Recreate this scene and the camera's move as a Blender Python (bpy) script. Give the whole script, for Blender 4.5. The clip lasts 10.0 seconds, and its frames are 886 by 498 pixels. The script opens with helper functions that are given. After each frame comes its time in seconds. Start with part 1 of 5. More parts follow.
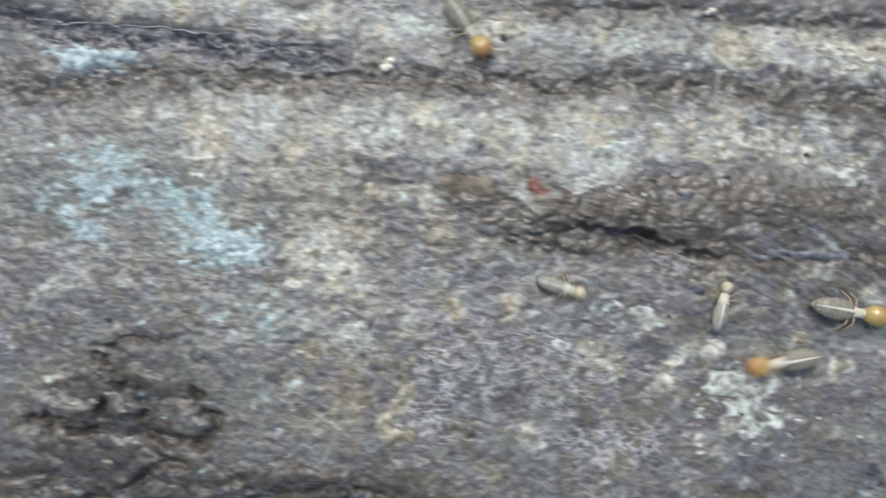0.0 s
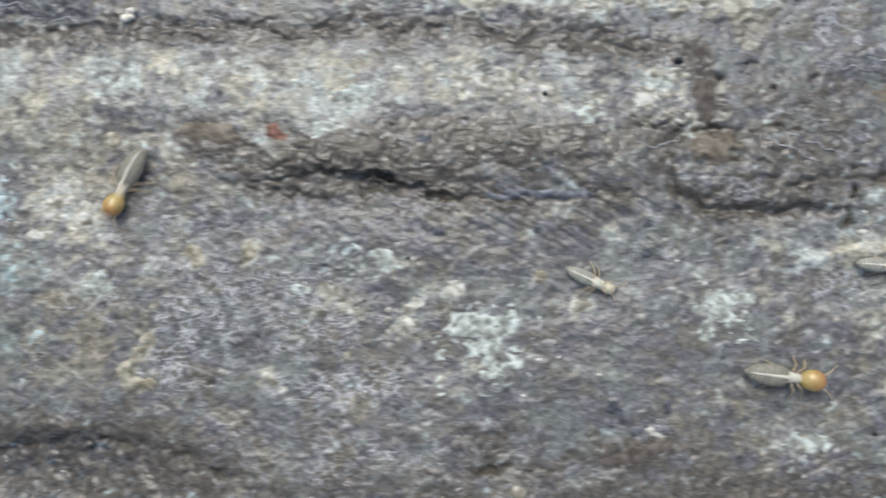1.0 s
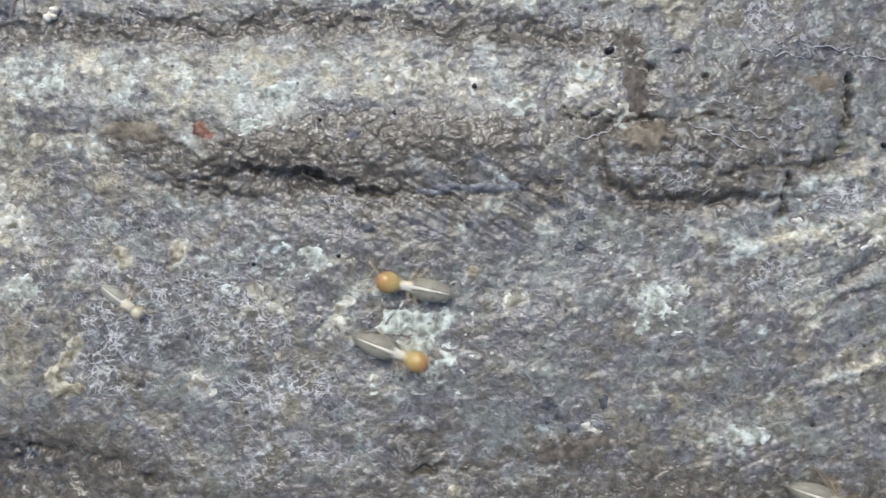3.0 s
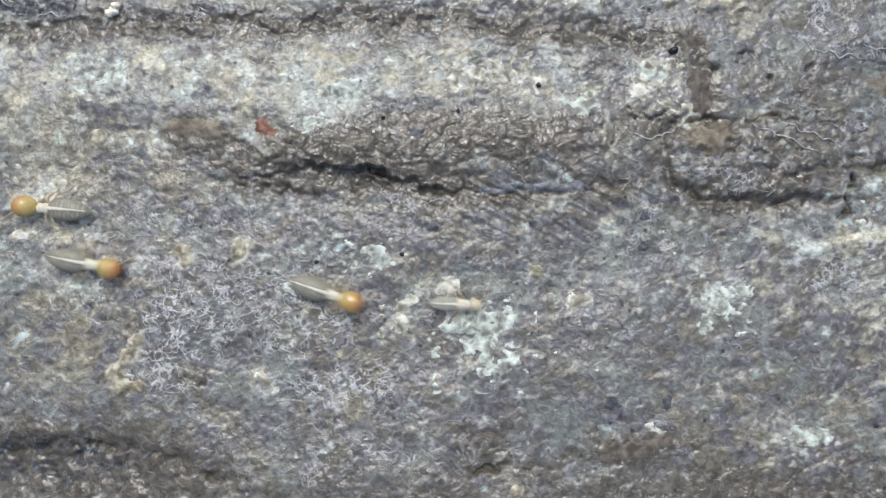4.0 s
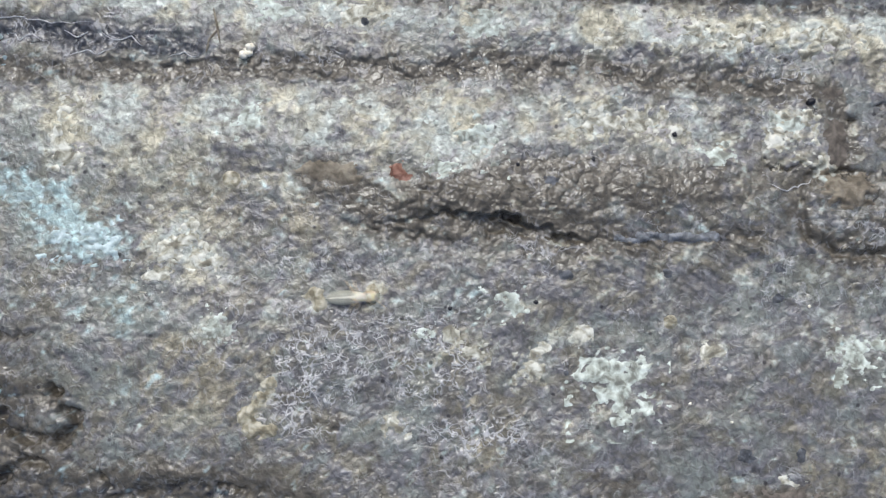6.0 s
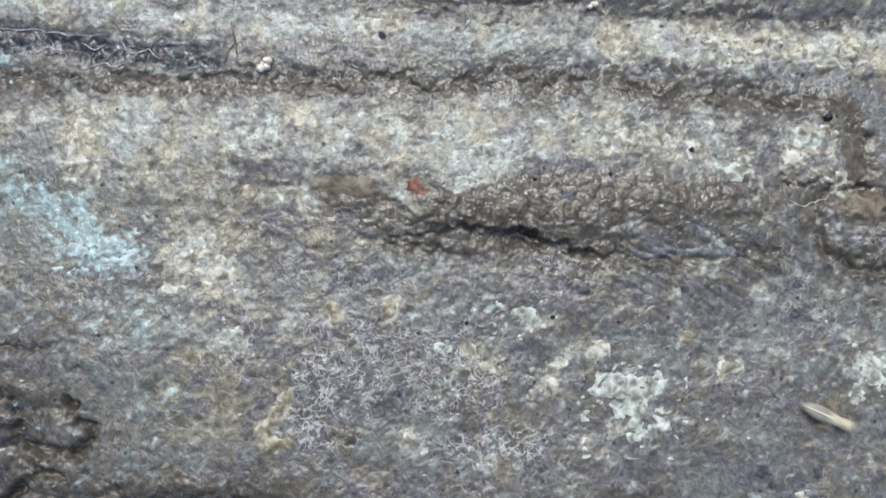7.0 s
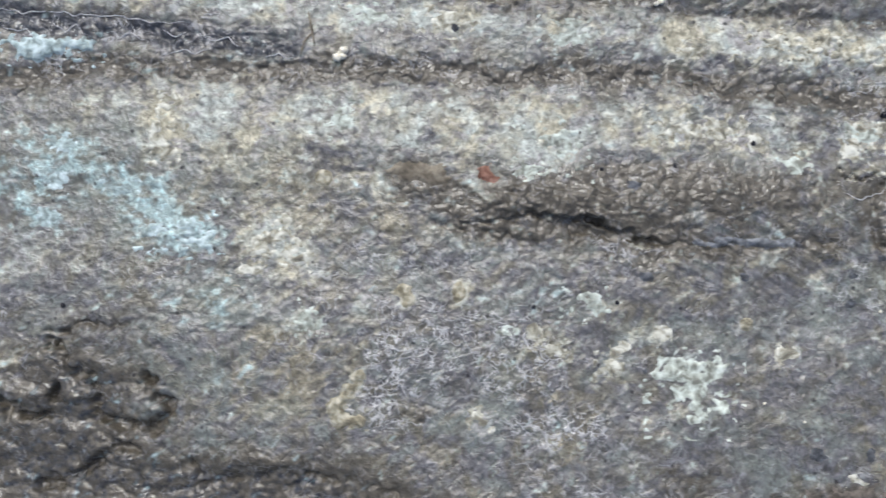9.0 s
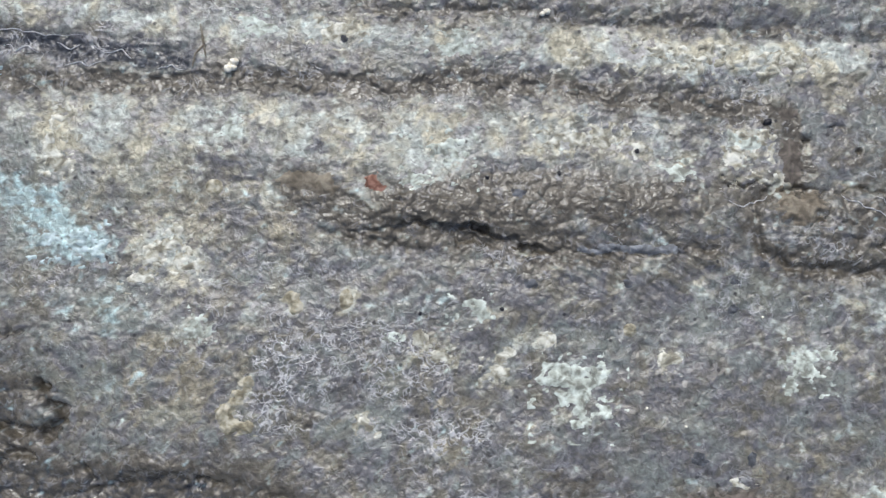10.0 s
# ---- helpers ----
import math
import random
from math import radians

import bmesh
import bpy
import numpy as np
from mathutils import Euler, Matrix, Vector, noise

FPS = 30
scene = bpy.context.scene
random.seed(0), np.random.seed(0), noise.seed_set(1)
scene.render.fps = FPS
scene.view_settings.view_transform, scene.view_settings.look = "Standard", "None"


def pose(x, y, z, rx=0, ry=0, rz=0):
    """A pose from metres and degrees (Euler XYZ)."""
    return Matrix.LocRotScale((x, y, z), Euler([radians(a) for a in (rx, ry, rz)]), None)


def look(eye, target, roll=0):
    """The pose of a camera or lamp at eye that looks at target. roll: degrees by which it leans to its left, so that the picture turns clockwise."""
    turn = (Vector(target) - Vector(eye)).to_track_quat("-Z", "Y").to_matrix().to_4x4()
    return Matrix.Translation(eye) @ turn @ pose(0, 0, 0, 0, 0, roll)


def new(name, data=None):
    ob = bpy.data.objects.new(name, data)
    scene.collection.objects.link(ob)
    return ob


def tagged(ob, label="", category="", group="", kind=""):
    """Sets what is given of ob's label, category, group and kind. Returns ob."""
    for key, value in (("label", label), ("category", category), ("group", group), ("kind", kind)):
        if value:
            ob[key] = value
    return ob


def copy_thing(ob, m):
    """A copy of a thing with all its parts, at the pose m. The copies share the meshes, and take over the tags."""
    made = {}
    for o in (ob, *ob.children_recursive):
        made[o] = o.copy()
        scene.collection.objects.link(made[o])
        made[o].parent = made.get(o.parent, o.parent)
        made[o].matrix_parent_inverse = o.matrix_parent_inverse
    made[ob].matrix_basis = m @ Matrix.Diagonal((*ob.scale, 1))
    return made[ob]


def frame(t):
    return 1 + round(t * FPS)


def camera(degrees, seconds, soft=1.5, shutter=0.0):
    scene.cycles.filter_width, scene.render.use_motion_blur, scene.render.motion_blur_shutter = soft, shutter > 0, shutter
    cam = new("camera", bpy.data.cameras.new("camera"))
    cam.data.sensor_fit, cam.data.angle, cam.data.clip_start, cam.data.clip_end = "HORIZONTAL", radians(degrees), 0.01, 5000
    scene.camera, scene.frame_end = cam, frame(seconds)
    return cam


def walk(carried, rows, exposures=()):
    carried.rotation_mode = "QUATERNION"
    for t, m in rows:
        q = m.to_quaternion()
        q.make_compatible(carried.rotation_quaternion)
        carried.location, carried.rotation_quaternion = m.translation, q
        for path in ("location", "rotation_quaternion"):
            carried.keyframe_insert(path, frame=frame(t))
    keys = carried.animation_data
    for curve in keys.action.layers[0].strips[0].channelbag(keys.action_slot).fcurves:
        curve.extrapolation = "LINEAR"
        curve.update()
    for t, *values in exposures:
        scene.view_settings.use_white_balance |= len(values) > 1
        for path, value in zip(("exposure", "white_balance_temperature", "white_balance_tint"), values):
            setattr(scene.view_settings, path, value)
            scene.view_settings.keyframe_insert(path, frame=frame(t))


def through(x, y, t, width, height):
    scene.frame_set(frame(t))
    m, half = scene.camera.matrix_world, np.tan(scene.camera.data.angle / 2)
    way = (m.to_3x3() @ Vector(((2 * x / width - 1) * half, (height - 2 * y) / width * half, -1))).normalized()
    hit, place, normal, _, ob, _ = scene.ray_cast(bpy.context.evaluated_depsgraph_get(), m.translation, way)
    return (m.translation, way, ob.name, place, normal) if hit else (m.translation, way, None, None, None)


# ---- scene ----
cam = camera(60, 10.0, soft=1.45, shutter=0.4)
PATH = [
    (0.0, pose(-0.01496, 0.00309, 0.05536, 2.91, 0.70, 1.58)),
    (0.1, pose(-0.01224, 0.00274, 0.05514, 2.98, 0.65, 1.30)),
    (0.2, pose(-0.01069, 0.00268, 0.05516, 3.10, 0.65, 1.19)),
    (0.3, pose(-0.00856, 0.00131, 0.05515, 3.28, 0.73, 1.10)),
    (0.4, pose(-0.00767, 0.00007, 0.05489, 3.21, 0.83, 1.04)),
    (0.5, pose(-0.00555, -0.00102, 0.05471, 3.33, 0.90, 0.98)),
    (0.7, pose(-0.00245, -0.00063, 0.05488, 3.19, 1.11, 0.77)),
    (1.0, pose(0.00453, -0.00086, 0.05462, 3.19, 1.53, 0.35)),
    (1.2, pose(0.00978, -0.00097, 0.05422, 3.11, 1.65, -0.17)),
    (1.5, pose(0.01246, -0.00190, 0.05400, 3.17, 1.63, -0.62)),
    (1.7, pose(0.01410, -0.00220, 0.05365, 2.81, 1.69, -0.83)),
    (2.0, pose(0.01446, -0.00206, 0.05339, 3.06, 1.68, -1.16)),
    (2.2, pose(0.01354, -0.00192, 0.05378, 3.06, 1.72, -1.11)),
    (2.5, pose(0.01274, -0.00221, 0.05351, 3.07, 1.42, -1.11)),
    (2.7, pose(0.01124, -0.00148, 0.05369, 3.14, 1.38, -0.98)),
    (3.8, pose(0.00511, -0.00099, 0.05368, 3.34, 0.82, -0.44)),
    (4.0, pose(0.00427, -0.00131, 0.05367, 3.37, 0.88, -0.39)),
    (4.2, pose(0.00330, -0.00104, 0.05379, 3.59, 0.70, -0.37)),
    (4.5, pose(0.00002, 0.00002, 0.05369, 3.76, 0.60, -0.20)),
    (4.7, pose(-0.00147, 0.00092, 0.05386, 3.69, 0.38, -0.15)),
    (5.0, pose(-0.00301, 0.00077, 0.05404, 3.55, 0.78, 0.15)),
    (5.2, pose(-0.00413, 0.00115, 0.05407, 3.65, 0.81, 0.30)),
    (5.5, pose(-0.00474, 0.00087, 0.05372, 3.76, 0.88, 0.47)),
    (5.7, pose(-0.00488, 0.00222, 0.05395, 3.31, 0.86, 0.47)),
    (6.8, pose(-0.00586, 0.00211, 0.05384, 3.07, 1.32, 0.92)),
    (7.0, pose(-0.00618, 0.00309, 0.05400, 3.28, 0.97, 0.77)),
    (7.2, pose(-0.00544, 0.00376, 0.05421, 3.03, 1.20, 0.94)),
    (7.5, pose(-0.00415, 0.00354, 0.05463, 2.96, 1.29, 0.88)),
    (7.8, pose(0.00018, 0.00144, 0.05465, 3.15, 1.25, 0.58)),
    (8.0, pose(-0.00031, 0.00241, 0.05530, 3.20, 1.18, 0.55)),
    (8.2, pose(-0.00268, 0.00142, 0.05507, 3.31, 0.84, 0.48)),
    (8.3, pose(-0.00578, 0.00217, 0.05538, 3.41, 0.83, 0.62)),
    (8.4, pose(-0.00858, 0.00262, 0.05591, 3.42, 0.81, 0.68)),
    (8.5, pose(-0.01130, 0.00261, 0.05603, 3.54, 0.61, 0.99)),
    (8.7, pose(-0.01353, 0.00256, 0.05634, 3.40, 0.42, 1.30)),
    (9.0, pose(-0.01141, 0.00188, 0.05588, 3.23, 0.63, 1.71)),
    (9.2, pose(-0.00862, 0.00246, 0.05607, 3.31, 0.45, 1.77)),
    (9.5, pose(-0.00449, 0.00187, 0.05644, 3.38, 0.91, 1.60)),
    (9.7, pose(-0.00401, 0.00216, 0.05669, 3.39, 0.82, 1.51)),
    (10.0, pose(-0.00275, 0.00253, 0.05657, 3.34, 1.02, 1.49)),
]
walk(cam, PATH, exposures=[(t, -0.09 + e, 6030, 5) for t, e in ((0.0, -0.03), (2.5, 0.03), (4.5, 0.11), (5.5, 0.08), (7.5, 0.0), (9.0, 0.03), (10.0, 0.01))])

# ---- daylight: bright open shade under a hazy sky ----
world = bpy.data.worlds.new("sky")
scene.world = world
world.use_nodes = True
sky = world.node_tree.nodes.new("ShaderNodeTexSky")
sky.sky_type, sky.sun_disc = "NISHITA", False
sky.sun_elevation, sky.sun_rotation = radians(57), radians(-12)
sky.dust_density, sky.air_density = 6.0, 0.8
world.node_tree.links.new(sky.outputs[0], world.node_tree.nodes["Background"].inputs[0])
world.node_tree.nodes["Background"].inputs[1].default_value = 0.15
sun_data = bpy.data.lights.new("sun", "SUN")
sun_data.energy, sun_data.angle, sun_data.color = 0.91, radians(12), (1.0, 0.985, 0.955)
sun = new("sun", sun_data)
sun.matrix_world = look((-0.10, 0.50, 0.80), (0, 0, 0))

MM = 0.001


# ---- materials ----
def material(name, rough=0.5):
    m = bpy.data.materials.new(name)
    m.use_nodes = True
    n = m.node_tree.nodes
    n["Principled BSDF"].inputs["Roughness"].default_value = rough
    return m, n, m.node_tree.links, n["Principled BSDF"]


def noise_node(n, l, size_mm, detail=4.0, rough=0.6, warp=0.0, kind="FBM"):
    """Noise in object space with features of about size_mm."""
    tc, t = n.new("ShaderNodeTexCoord"), n.new("ShaderNodeTexNoise")
    t.inputs["Scale"].default_value = 1000.0 / size_mm
    t.inputs["Detail"].default_value, t.inputs["Roughness"].default_value = detail, rough
    t.inputs["Distortion"].default_value = warp
    l.new(tc.outputs["Object"], t.inputs["Vector"])
    return t.outputs[0]


def ramp(n, l, fac, stops):
    r = n.new("ShaderNodeValToRGB")
    e = r.color_ramp.elements
    while len(e) < len(stops):
        e.new(0.5)
    for k, (p, c) in zip(e, stops):
        k.position, k.color = p, (*c, 1.0)
    l.new(fac, r.inputs[0])
    return r.outputs[0]


def mix(n, l, fac, a, b):
    x = n.new("ShaderNodeMix")
    x.data_type = "RGBA"
    for socket, value in ((x.inputs[0], fac), (x.inputs[6], a), (x.inputs[7], b)):
        if isinstance(value, (int, float)):
            socket.default_value = value
        elif isinstance(value, tuple):
            socket.default_value = (*value, 1.0)
        else:
            l.new(value, socket)
    return x.outputs[2]


def math_node(n, l, op, a, b):
    x = n.new("ShaderNodeMath")
    x.operation = op
    for socket, value in zip(x.inputs, (a, b)):
        if isinstance(value, (int, float)):
            socket.default_value = value
        else:
            l.new(value, socket)
    return x.outputs[0]


def bump(n, l, bsdf, height, strength, dist_mm):
    b = n.new("ShaderNodeBump")
    b.inputs["Strength"].default_value, b.inputs["Distance"].default_value = strength, dist_mm * MM
    l.new(height, b.inputs["Height"])
    l.new(b.outputs[0], bsdf.inputs["Normal"])


def grains(n, l, size_mm):
    """Irregular packed grains: a random number for each, and the distance to its edge."""
    tc, wob, add, out = n.new("ShaderNodeTexCoord"), n.new("ShaderNodeTexNoise"), n.new("ShaderNodeVectorMath"), []
    wob.inputs["Scale"].default_value = 1000.0 / (1.3 * size_mm)
    wob.inputs["Detail"].default_value = 2.0
    l.new(tc.outputs["Object"], wob.inputs["Vector"])
    add.operation = "MULTIPLY_ADD"
    add.inputs[1].default_value = (0.9 * size_mm * MM,) * 3
    l.new(wob.outputs["Color"], add.inputs[0])
    l.new(tc.outputs["Object"], add.inputs[2])
    for feature, socket in (("F1", "Color"), ("DISTANCE_TO_EDGE", "Distance")):
        v = n.new("ShaderNodeTexVoronoi")
        v.feature = feature
        v.inputs["Scale"].default_value = 1000.0 / size_mm
        l.new(add.outputs[0], v.inputs["Vector"])
        out.append(v.outputs[socket])
    part_rgb = n.new("ShaderNodeSeparateColor")
    l.new(out[0], part_rgb.inputs[0])
    return part_rgb.outputs[0], out[1]


def bark_material():
    m, n, l, bsdf = material("weathered_bark")
    cover, tint = n.new("ShaderNodeVertexColor"), n.new("ShaderNodeVertexColor")
    cover.layer_name, tint.layer_name = "cover", "tint"
    c, t = n.new("ShaderNodeSeparateColor"), n.new("ShaderNodeSeparateColor")
    l.new(cover.outputs[0], c.inputs[0])
    l.new(tint.outputs[0], t.inputs[0])
    pale, blue, brown = c.outputs
    tan, slate_dark, wet = t.outputs
    film = n.new("ShaderNodeVertexColor")
    film.layer_name = "film"
    fm = n.new("ShaderNodeSeparateColor")
    l.new(film.outputs[0], fm.inputs[0])
    veiny, crest, wash = fm.outputs
    soft = noise_node(n, l, 0.62, 2, 0.45, 0.5)
    grain, edge = grains(n, l, 0.30)
    fine = math_node(n, l, "ADD", math_node(n, l, "MULTIPLY", soft, 0.85), math_node(n, l, "ADD", math_node(n, l, "MULTIPLY", grain, 0.08), 0.035))
    dust = noise_node(n, l, 0.20, 2, 0.6, 0.3)
    coarse = noise_node(n, l, 1.9, 4, 0.6, 0.5)
    # thin wandering ridges; wet glints are painted along them as pale colour
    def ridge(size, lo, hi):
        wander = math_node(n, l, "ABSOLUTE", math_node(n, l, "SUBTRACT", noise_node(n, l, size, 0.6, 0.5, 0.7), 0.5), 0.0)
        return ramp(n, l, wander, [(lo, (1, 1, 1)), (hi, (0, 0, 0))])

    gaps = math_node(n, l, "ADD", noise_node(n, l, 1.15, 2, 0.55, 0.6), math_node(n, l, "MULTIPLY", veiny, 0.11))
    glint = math_node(n, l, "MAXIMUM", ridge(0.92, 0.018, 0.048), math_node(n, l, "MULTIPLY", ridge(0.64, 0.018, 0.046), veiny))
    glint = math_node(n, l, "MAXIMUM", glint, math_node(n, l, "MULTIPLY", ridge(1.25, 0.012, 0.032), 0.9))
    glint = math_node(n, l, "MULTIPLY", glint, ramp(n, l, gaps, [(0.50, (0, 0, 0)), (0.64, (1, 1, 1))]))
    glint = math_node(n, l, "MULTIPLY", glint, math_node(n, l, "ADD", math_node(n, l, "MULTIPLY", veiny, 0.75), 0.25))
    glint = math_node(n, l, "MULTIPLY", glint, math_node(n, l, "SUBTRACT", 1.0, math_node(n, l, "MULTIPLY", brown, 0.15)))
    blot = noise_node(n, l, 0.44, 2, 0.5, 0.9)
    tone3 = lambda lo, mid, hi: ramp(n, l, fine, [(0.36, lo), (0.50, mid), (0.64, hi)])
    col = tone3((0.112, 0.110, 0.117), (0.138, 0.135, 0.144), (0.170, 0.166, 0.176))
    warm = tone3((0.110, 0.103, 0.088), (0.134, 0.126, 0.109), (0.164, 0.154, 0.134))
    col = mix(n, l, ramp(n, l, coarse, [(0.46, (0, 0, 0)), (0.62, (0.9, 0.9, 0.9))]), col, warm)
    sand = tone3((0.185, 0.166, 0.118), (0.255, 0.230, 0.166), (0.345, 0.312, 0.230))
    hue = noise_node(n, l, 2.9, 3, 0.55, 0.9)
    col = mix(n, l, ramp(n, l, hue, [(0.38, (0.65, 0.65, 0.65)), (0.48, (0, 0, 0))]), col, (0.168, 0.154, 0.108))
    col = mix(n, l, ramp(n, l, hue, [(0.53, (0, 0, 0)), (0.64, (0.8, 0.8, 0.8))]), col, (0.188, 0.206, 0.192))
    col = mix(n, l, tan, col, sand)
    col = mix(n, l, math_node(n, l, "MULTIPLY", wash, 0.75), col, (0.240, 0.258, 0.218))
    damp_shade = ramp(n, l, fine, [(0.36, (0.074, 0.065, 0.050)), (0.50, (0.100, 0.088, 0.069)), (0.64, (0.132, 0.117, 0.093))])
    col = mix(n, l, brown, col, damp_shade)
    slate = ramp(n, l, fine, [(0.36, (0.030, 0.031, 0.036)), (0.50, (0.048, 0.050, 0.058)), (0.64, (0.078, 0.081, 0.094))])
    col = mix(n, l, slate_dark, col, slate)
    col = mix(n, l, math_node(n, l, "MULTIPLY", glint, 0.85), col, (0.45, 0.45, 0.47))
    cream = tone3((0.350, 0.326, 0.240), (0.470, 0.438, 0.325), (0.610, 0.572, 0.440))
    mauve = tone3((0.255, 0.240, 0.240), (0.335, 0.316, 0.318), (0.430, 0.408, 0.410))
    mint = ramp(n, l, fine, [(0.36, (0.341, 0.363, 0.333)), (0.50, (0.460, 0.490, 0.450)), (0.64, (0.621, 0.661, 0.608))])
    chalk = mix(n, l, ramp(n, l, noise_node(n, l, 3.4, 3, 0.6, 0.5), [(0.42, (0, 0, 0)), (0.56, (1, 1, 1))]), cream, mint)
    chalk = mix(n, l, ramp(n, l, hue, [(0.53, (0, 0, 0)), (0.63, (0.85, 0.85, 0.85))]), chalk, mauve)
    col = mix(n, l, pale, col, chalk)
    col = mix(n, l, math_node(n, l, "MULTIPLY", glint, 0.40), col, (0.58, 0.575, 0.56))
    aqua = ramp(n, l, fine, [(0.36, (0.311, 0.411, 0.415)), (0.50, (0.420, 0.555, 0.560)), (0.64, (0.567, 0.749, 0.756))])
    col = mix(n, l, blue, col, aqua)
    # pinholes
    pin = n.new("ShaderNodeTexVoronoi")
    pin.inputs["Scale"].default_value = 1000.0 / 1.5
    tc = n.new("ShaderNodeTexCoord")
    l.new(tc.outputs["Object"], pin.inputs["Vector"])
    col = mix(n, l, ramp(n, l, pin.outputs["Distance"], [(0.07, (0.85, 0.85, 0.85)), (0.12, (0, 0, 0))]), col, (0.035, 0.032, 0.034))
    # thin dark wriggling lines, and mottled blots that paint glints on bump tops
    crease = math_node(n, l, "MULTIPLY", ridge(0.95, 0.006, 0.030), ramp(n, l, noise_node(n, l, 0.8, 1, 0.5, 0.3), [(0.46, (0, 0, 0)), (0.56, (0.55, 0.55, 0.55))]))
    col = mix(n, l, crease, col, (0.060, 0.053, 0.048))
    blots = ramp(n, l, blot, [(0.39, (0.68, 0.67, 0.66)), (0.50, (1, 1, 1)), (0.61, (1.30, 1.30, 1.32))])
    spotted = n.new("ShaderNodeMix")
    spotted.data_type, spotted.blend_type = "RGBA", "MULTIPLY"
    l.new(col, spotted.inputs[6])
    l.new(blots, spotted.inputs[7])
    l.new(math_node(n, l, "SUBTRACT", 0.75, math_node(n, l, "MULTIPLY", brown, 0.40)), spotted.inputs[0])
    col = spotted.outputs[2]
    # shade put into the colour: creases darker, lump tops paler
    crest_shade = ramp(n, l, crest, [(0.0, (0.92, 0.91, 0.90)), (0.35, (1.0, 1.0, 1.0)), (1.0, (1.12, 1.12, 1.11))])
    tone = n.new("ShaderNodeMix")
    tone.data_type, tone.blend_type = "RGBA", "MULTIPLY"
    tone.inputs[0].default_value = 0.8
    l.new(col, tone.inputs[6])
    l.new(crest_shade, tone.inputs[7])
    speck = ramp(n, l, dust, [(0.40, (0.82, 0.82, 0.82)), (0.50, (1, 1, 1)), (0.62, (1.2, 1.2, 1.2))])
    grit = n.new("ShaderNodeMix")
    grit.data_type, grit.blend_type = "RGBA", "MULTIPLY"
    grit.inputs[0].default_value = 0.2
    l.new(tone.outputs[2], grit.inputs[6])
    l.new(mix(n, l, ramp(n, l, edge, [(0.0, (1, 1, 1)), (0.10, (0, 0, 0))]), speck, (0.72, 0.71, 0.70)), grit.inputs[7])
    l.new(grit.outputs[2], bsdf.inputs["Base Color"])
    dry = math_node(n, l, "MAXIMUM", pale, blue)
    gloss = math_node(n, l, "SUBTRACT", 0.34, math_node(n, l, "MULTIPLY", wet, 0.16))
    l.new(math_node(n, l, "ADD", gloss, math_node(n, l, "MULTIPLY", dry, 0.26)), bsdf.inputs["Roughness"])
    high = math_node(n, l, "ADD", math_node(n, l, "ADD", math_node(n, l, "MULTIPLY", dust, 0.06), math_node(n, l, "MULTIPLY", blot, 1.5)), math_node(n, l, "MULTIPLY", glint, 0.9))
    bsdf.inputs["Specular IOR Level"].default_value = 0.6
    bump(n, l, bsdf, high, 0.6, 0.12)
    return m


def crust_material(name, lo, mid, hi):
    m, n, l, bsdf = material(name, 0.85)
    fine = noise_node(n, l, 0.70, 3, 0.55, 0.5)
    l.new(ramp(n, l, fine, [(0.37, lo), (0.49, mid), (0.63, hi)]), bsdf.inputs["Base Color"])
    bump(n, l, bsdf, noise_node(n, l, 0.42, 2, 0.5, 0.5), 0.5, 0.14)
    return m


def skin_material(name, a, b, rough, size=0.25, through=0.0, glow_mm=0.0, front=None):
    """front: the colour into which the skin turns between two places along the body, in mm."""
    m, n, l, bsdf = material(name, rough)
    col = ramp(n, l, noise_node(n, l, size, 3, 0.6), [(0.35, a), (0.65, b)])
    if front:
        tc, xyz = n.new("ShaderNodeTexCoord"), n.new("ShaderNodeSeparateXYZ")
        l.new(tc.outputs["Object"], xyz.inputs[0])
        along = math_node(n, l, "MULTIPLY", xyz.outputs[0], 200.0)
        col = mix(n, l, ramp(n, l, along, [(front[0] / 5, (0, 0, 0)), (front[1] / 5, (1, 1, 1))]), col, front[2])
    l.new(col, bsdf.inputs["Base Color"])
    bsdf.inputs["Transmission Weight"].default_value = through
    bsdf.inputs["IOR"].default_value = 1.35
    if glow_mm:
        bsdf.inputs["Subsurface Weight"].default_value = 0.45
        bsdf.inputs["Subsurface Scale"].default_value = glow_mm * MM
        bsdf.inputs["Subsurface Radius"].default_value = (1.0, 0.6, 0.3)
    return m


BARK = bark_material()
CHALK = crust_material("chalky_lichen", (0.21, 0.215, 0.185), (0.44, 0.475, 0.42), (0.70, 0.755, 0.70))
AQUA = crust_material("blue_green_lichen", (0.24, 0.29, 0.285), (0.42, 0.52, 0.53), (0.66, 0.76, 0.78))
STRAW = crust_material("straw_lichen", (0.19, 0.175, 0.135), (0.42, 0.405, 0.325), (0.74, 0.735, 0.66))
AMBER = skin_material("amber_head", (0.42, 0.315, 0.105), (0.56, 0.435, 0.175), 0.14, 0.5, 0.0, 0.25, (2.0, 3.0, (0.46, 0.235, 0.085)))
AMBER.node_tree.nodes["Principled BSDF"].inputs["Coat Weight"].default_value = 0.8
AMBER.node_tree.nodes["Principled BSDF"].inputs["Coat Roughness"].default_value = 0.10
JAW = skin_material("dark_jaw", (0.16, 0.05, 0.015), (0.28, 0.09, 0.03), 0.35)
MILK = skin_material("milky_thorax", (0.58, 0.54, 0.42), (0.74, 0.71, 0.60), 0.35, 0.3, 0.0, 0.2)
BELLY = skin_material("smoky_belly", (0.25, 0.235, 0.18), (0.36, 0.34, 0.27), 0.22, 0.6, 0.15)
SMOKE = skin_material("ashen_belly", (0.31, 0.31, 0.26), (0.43, 0.43, 0.36), 0.24, 0.5, 0.15)
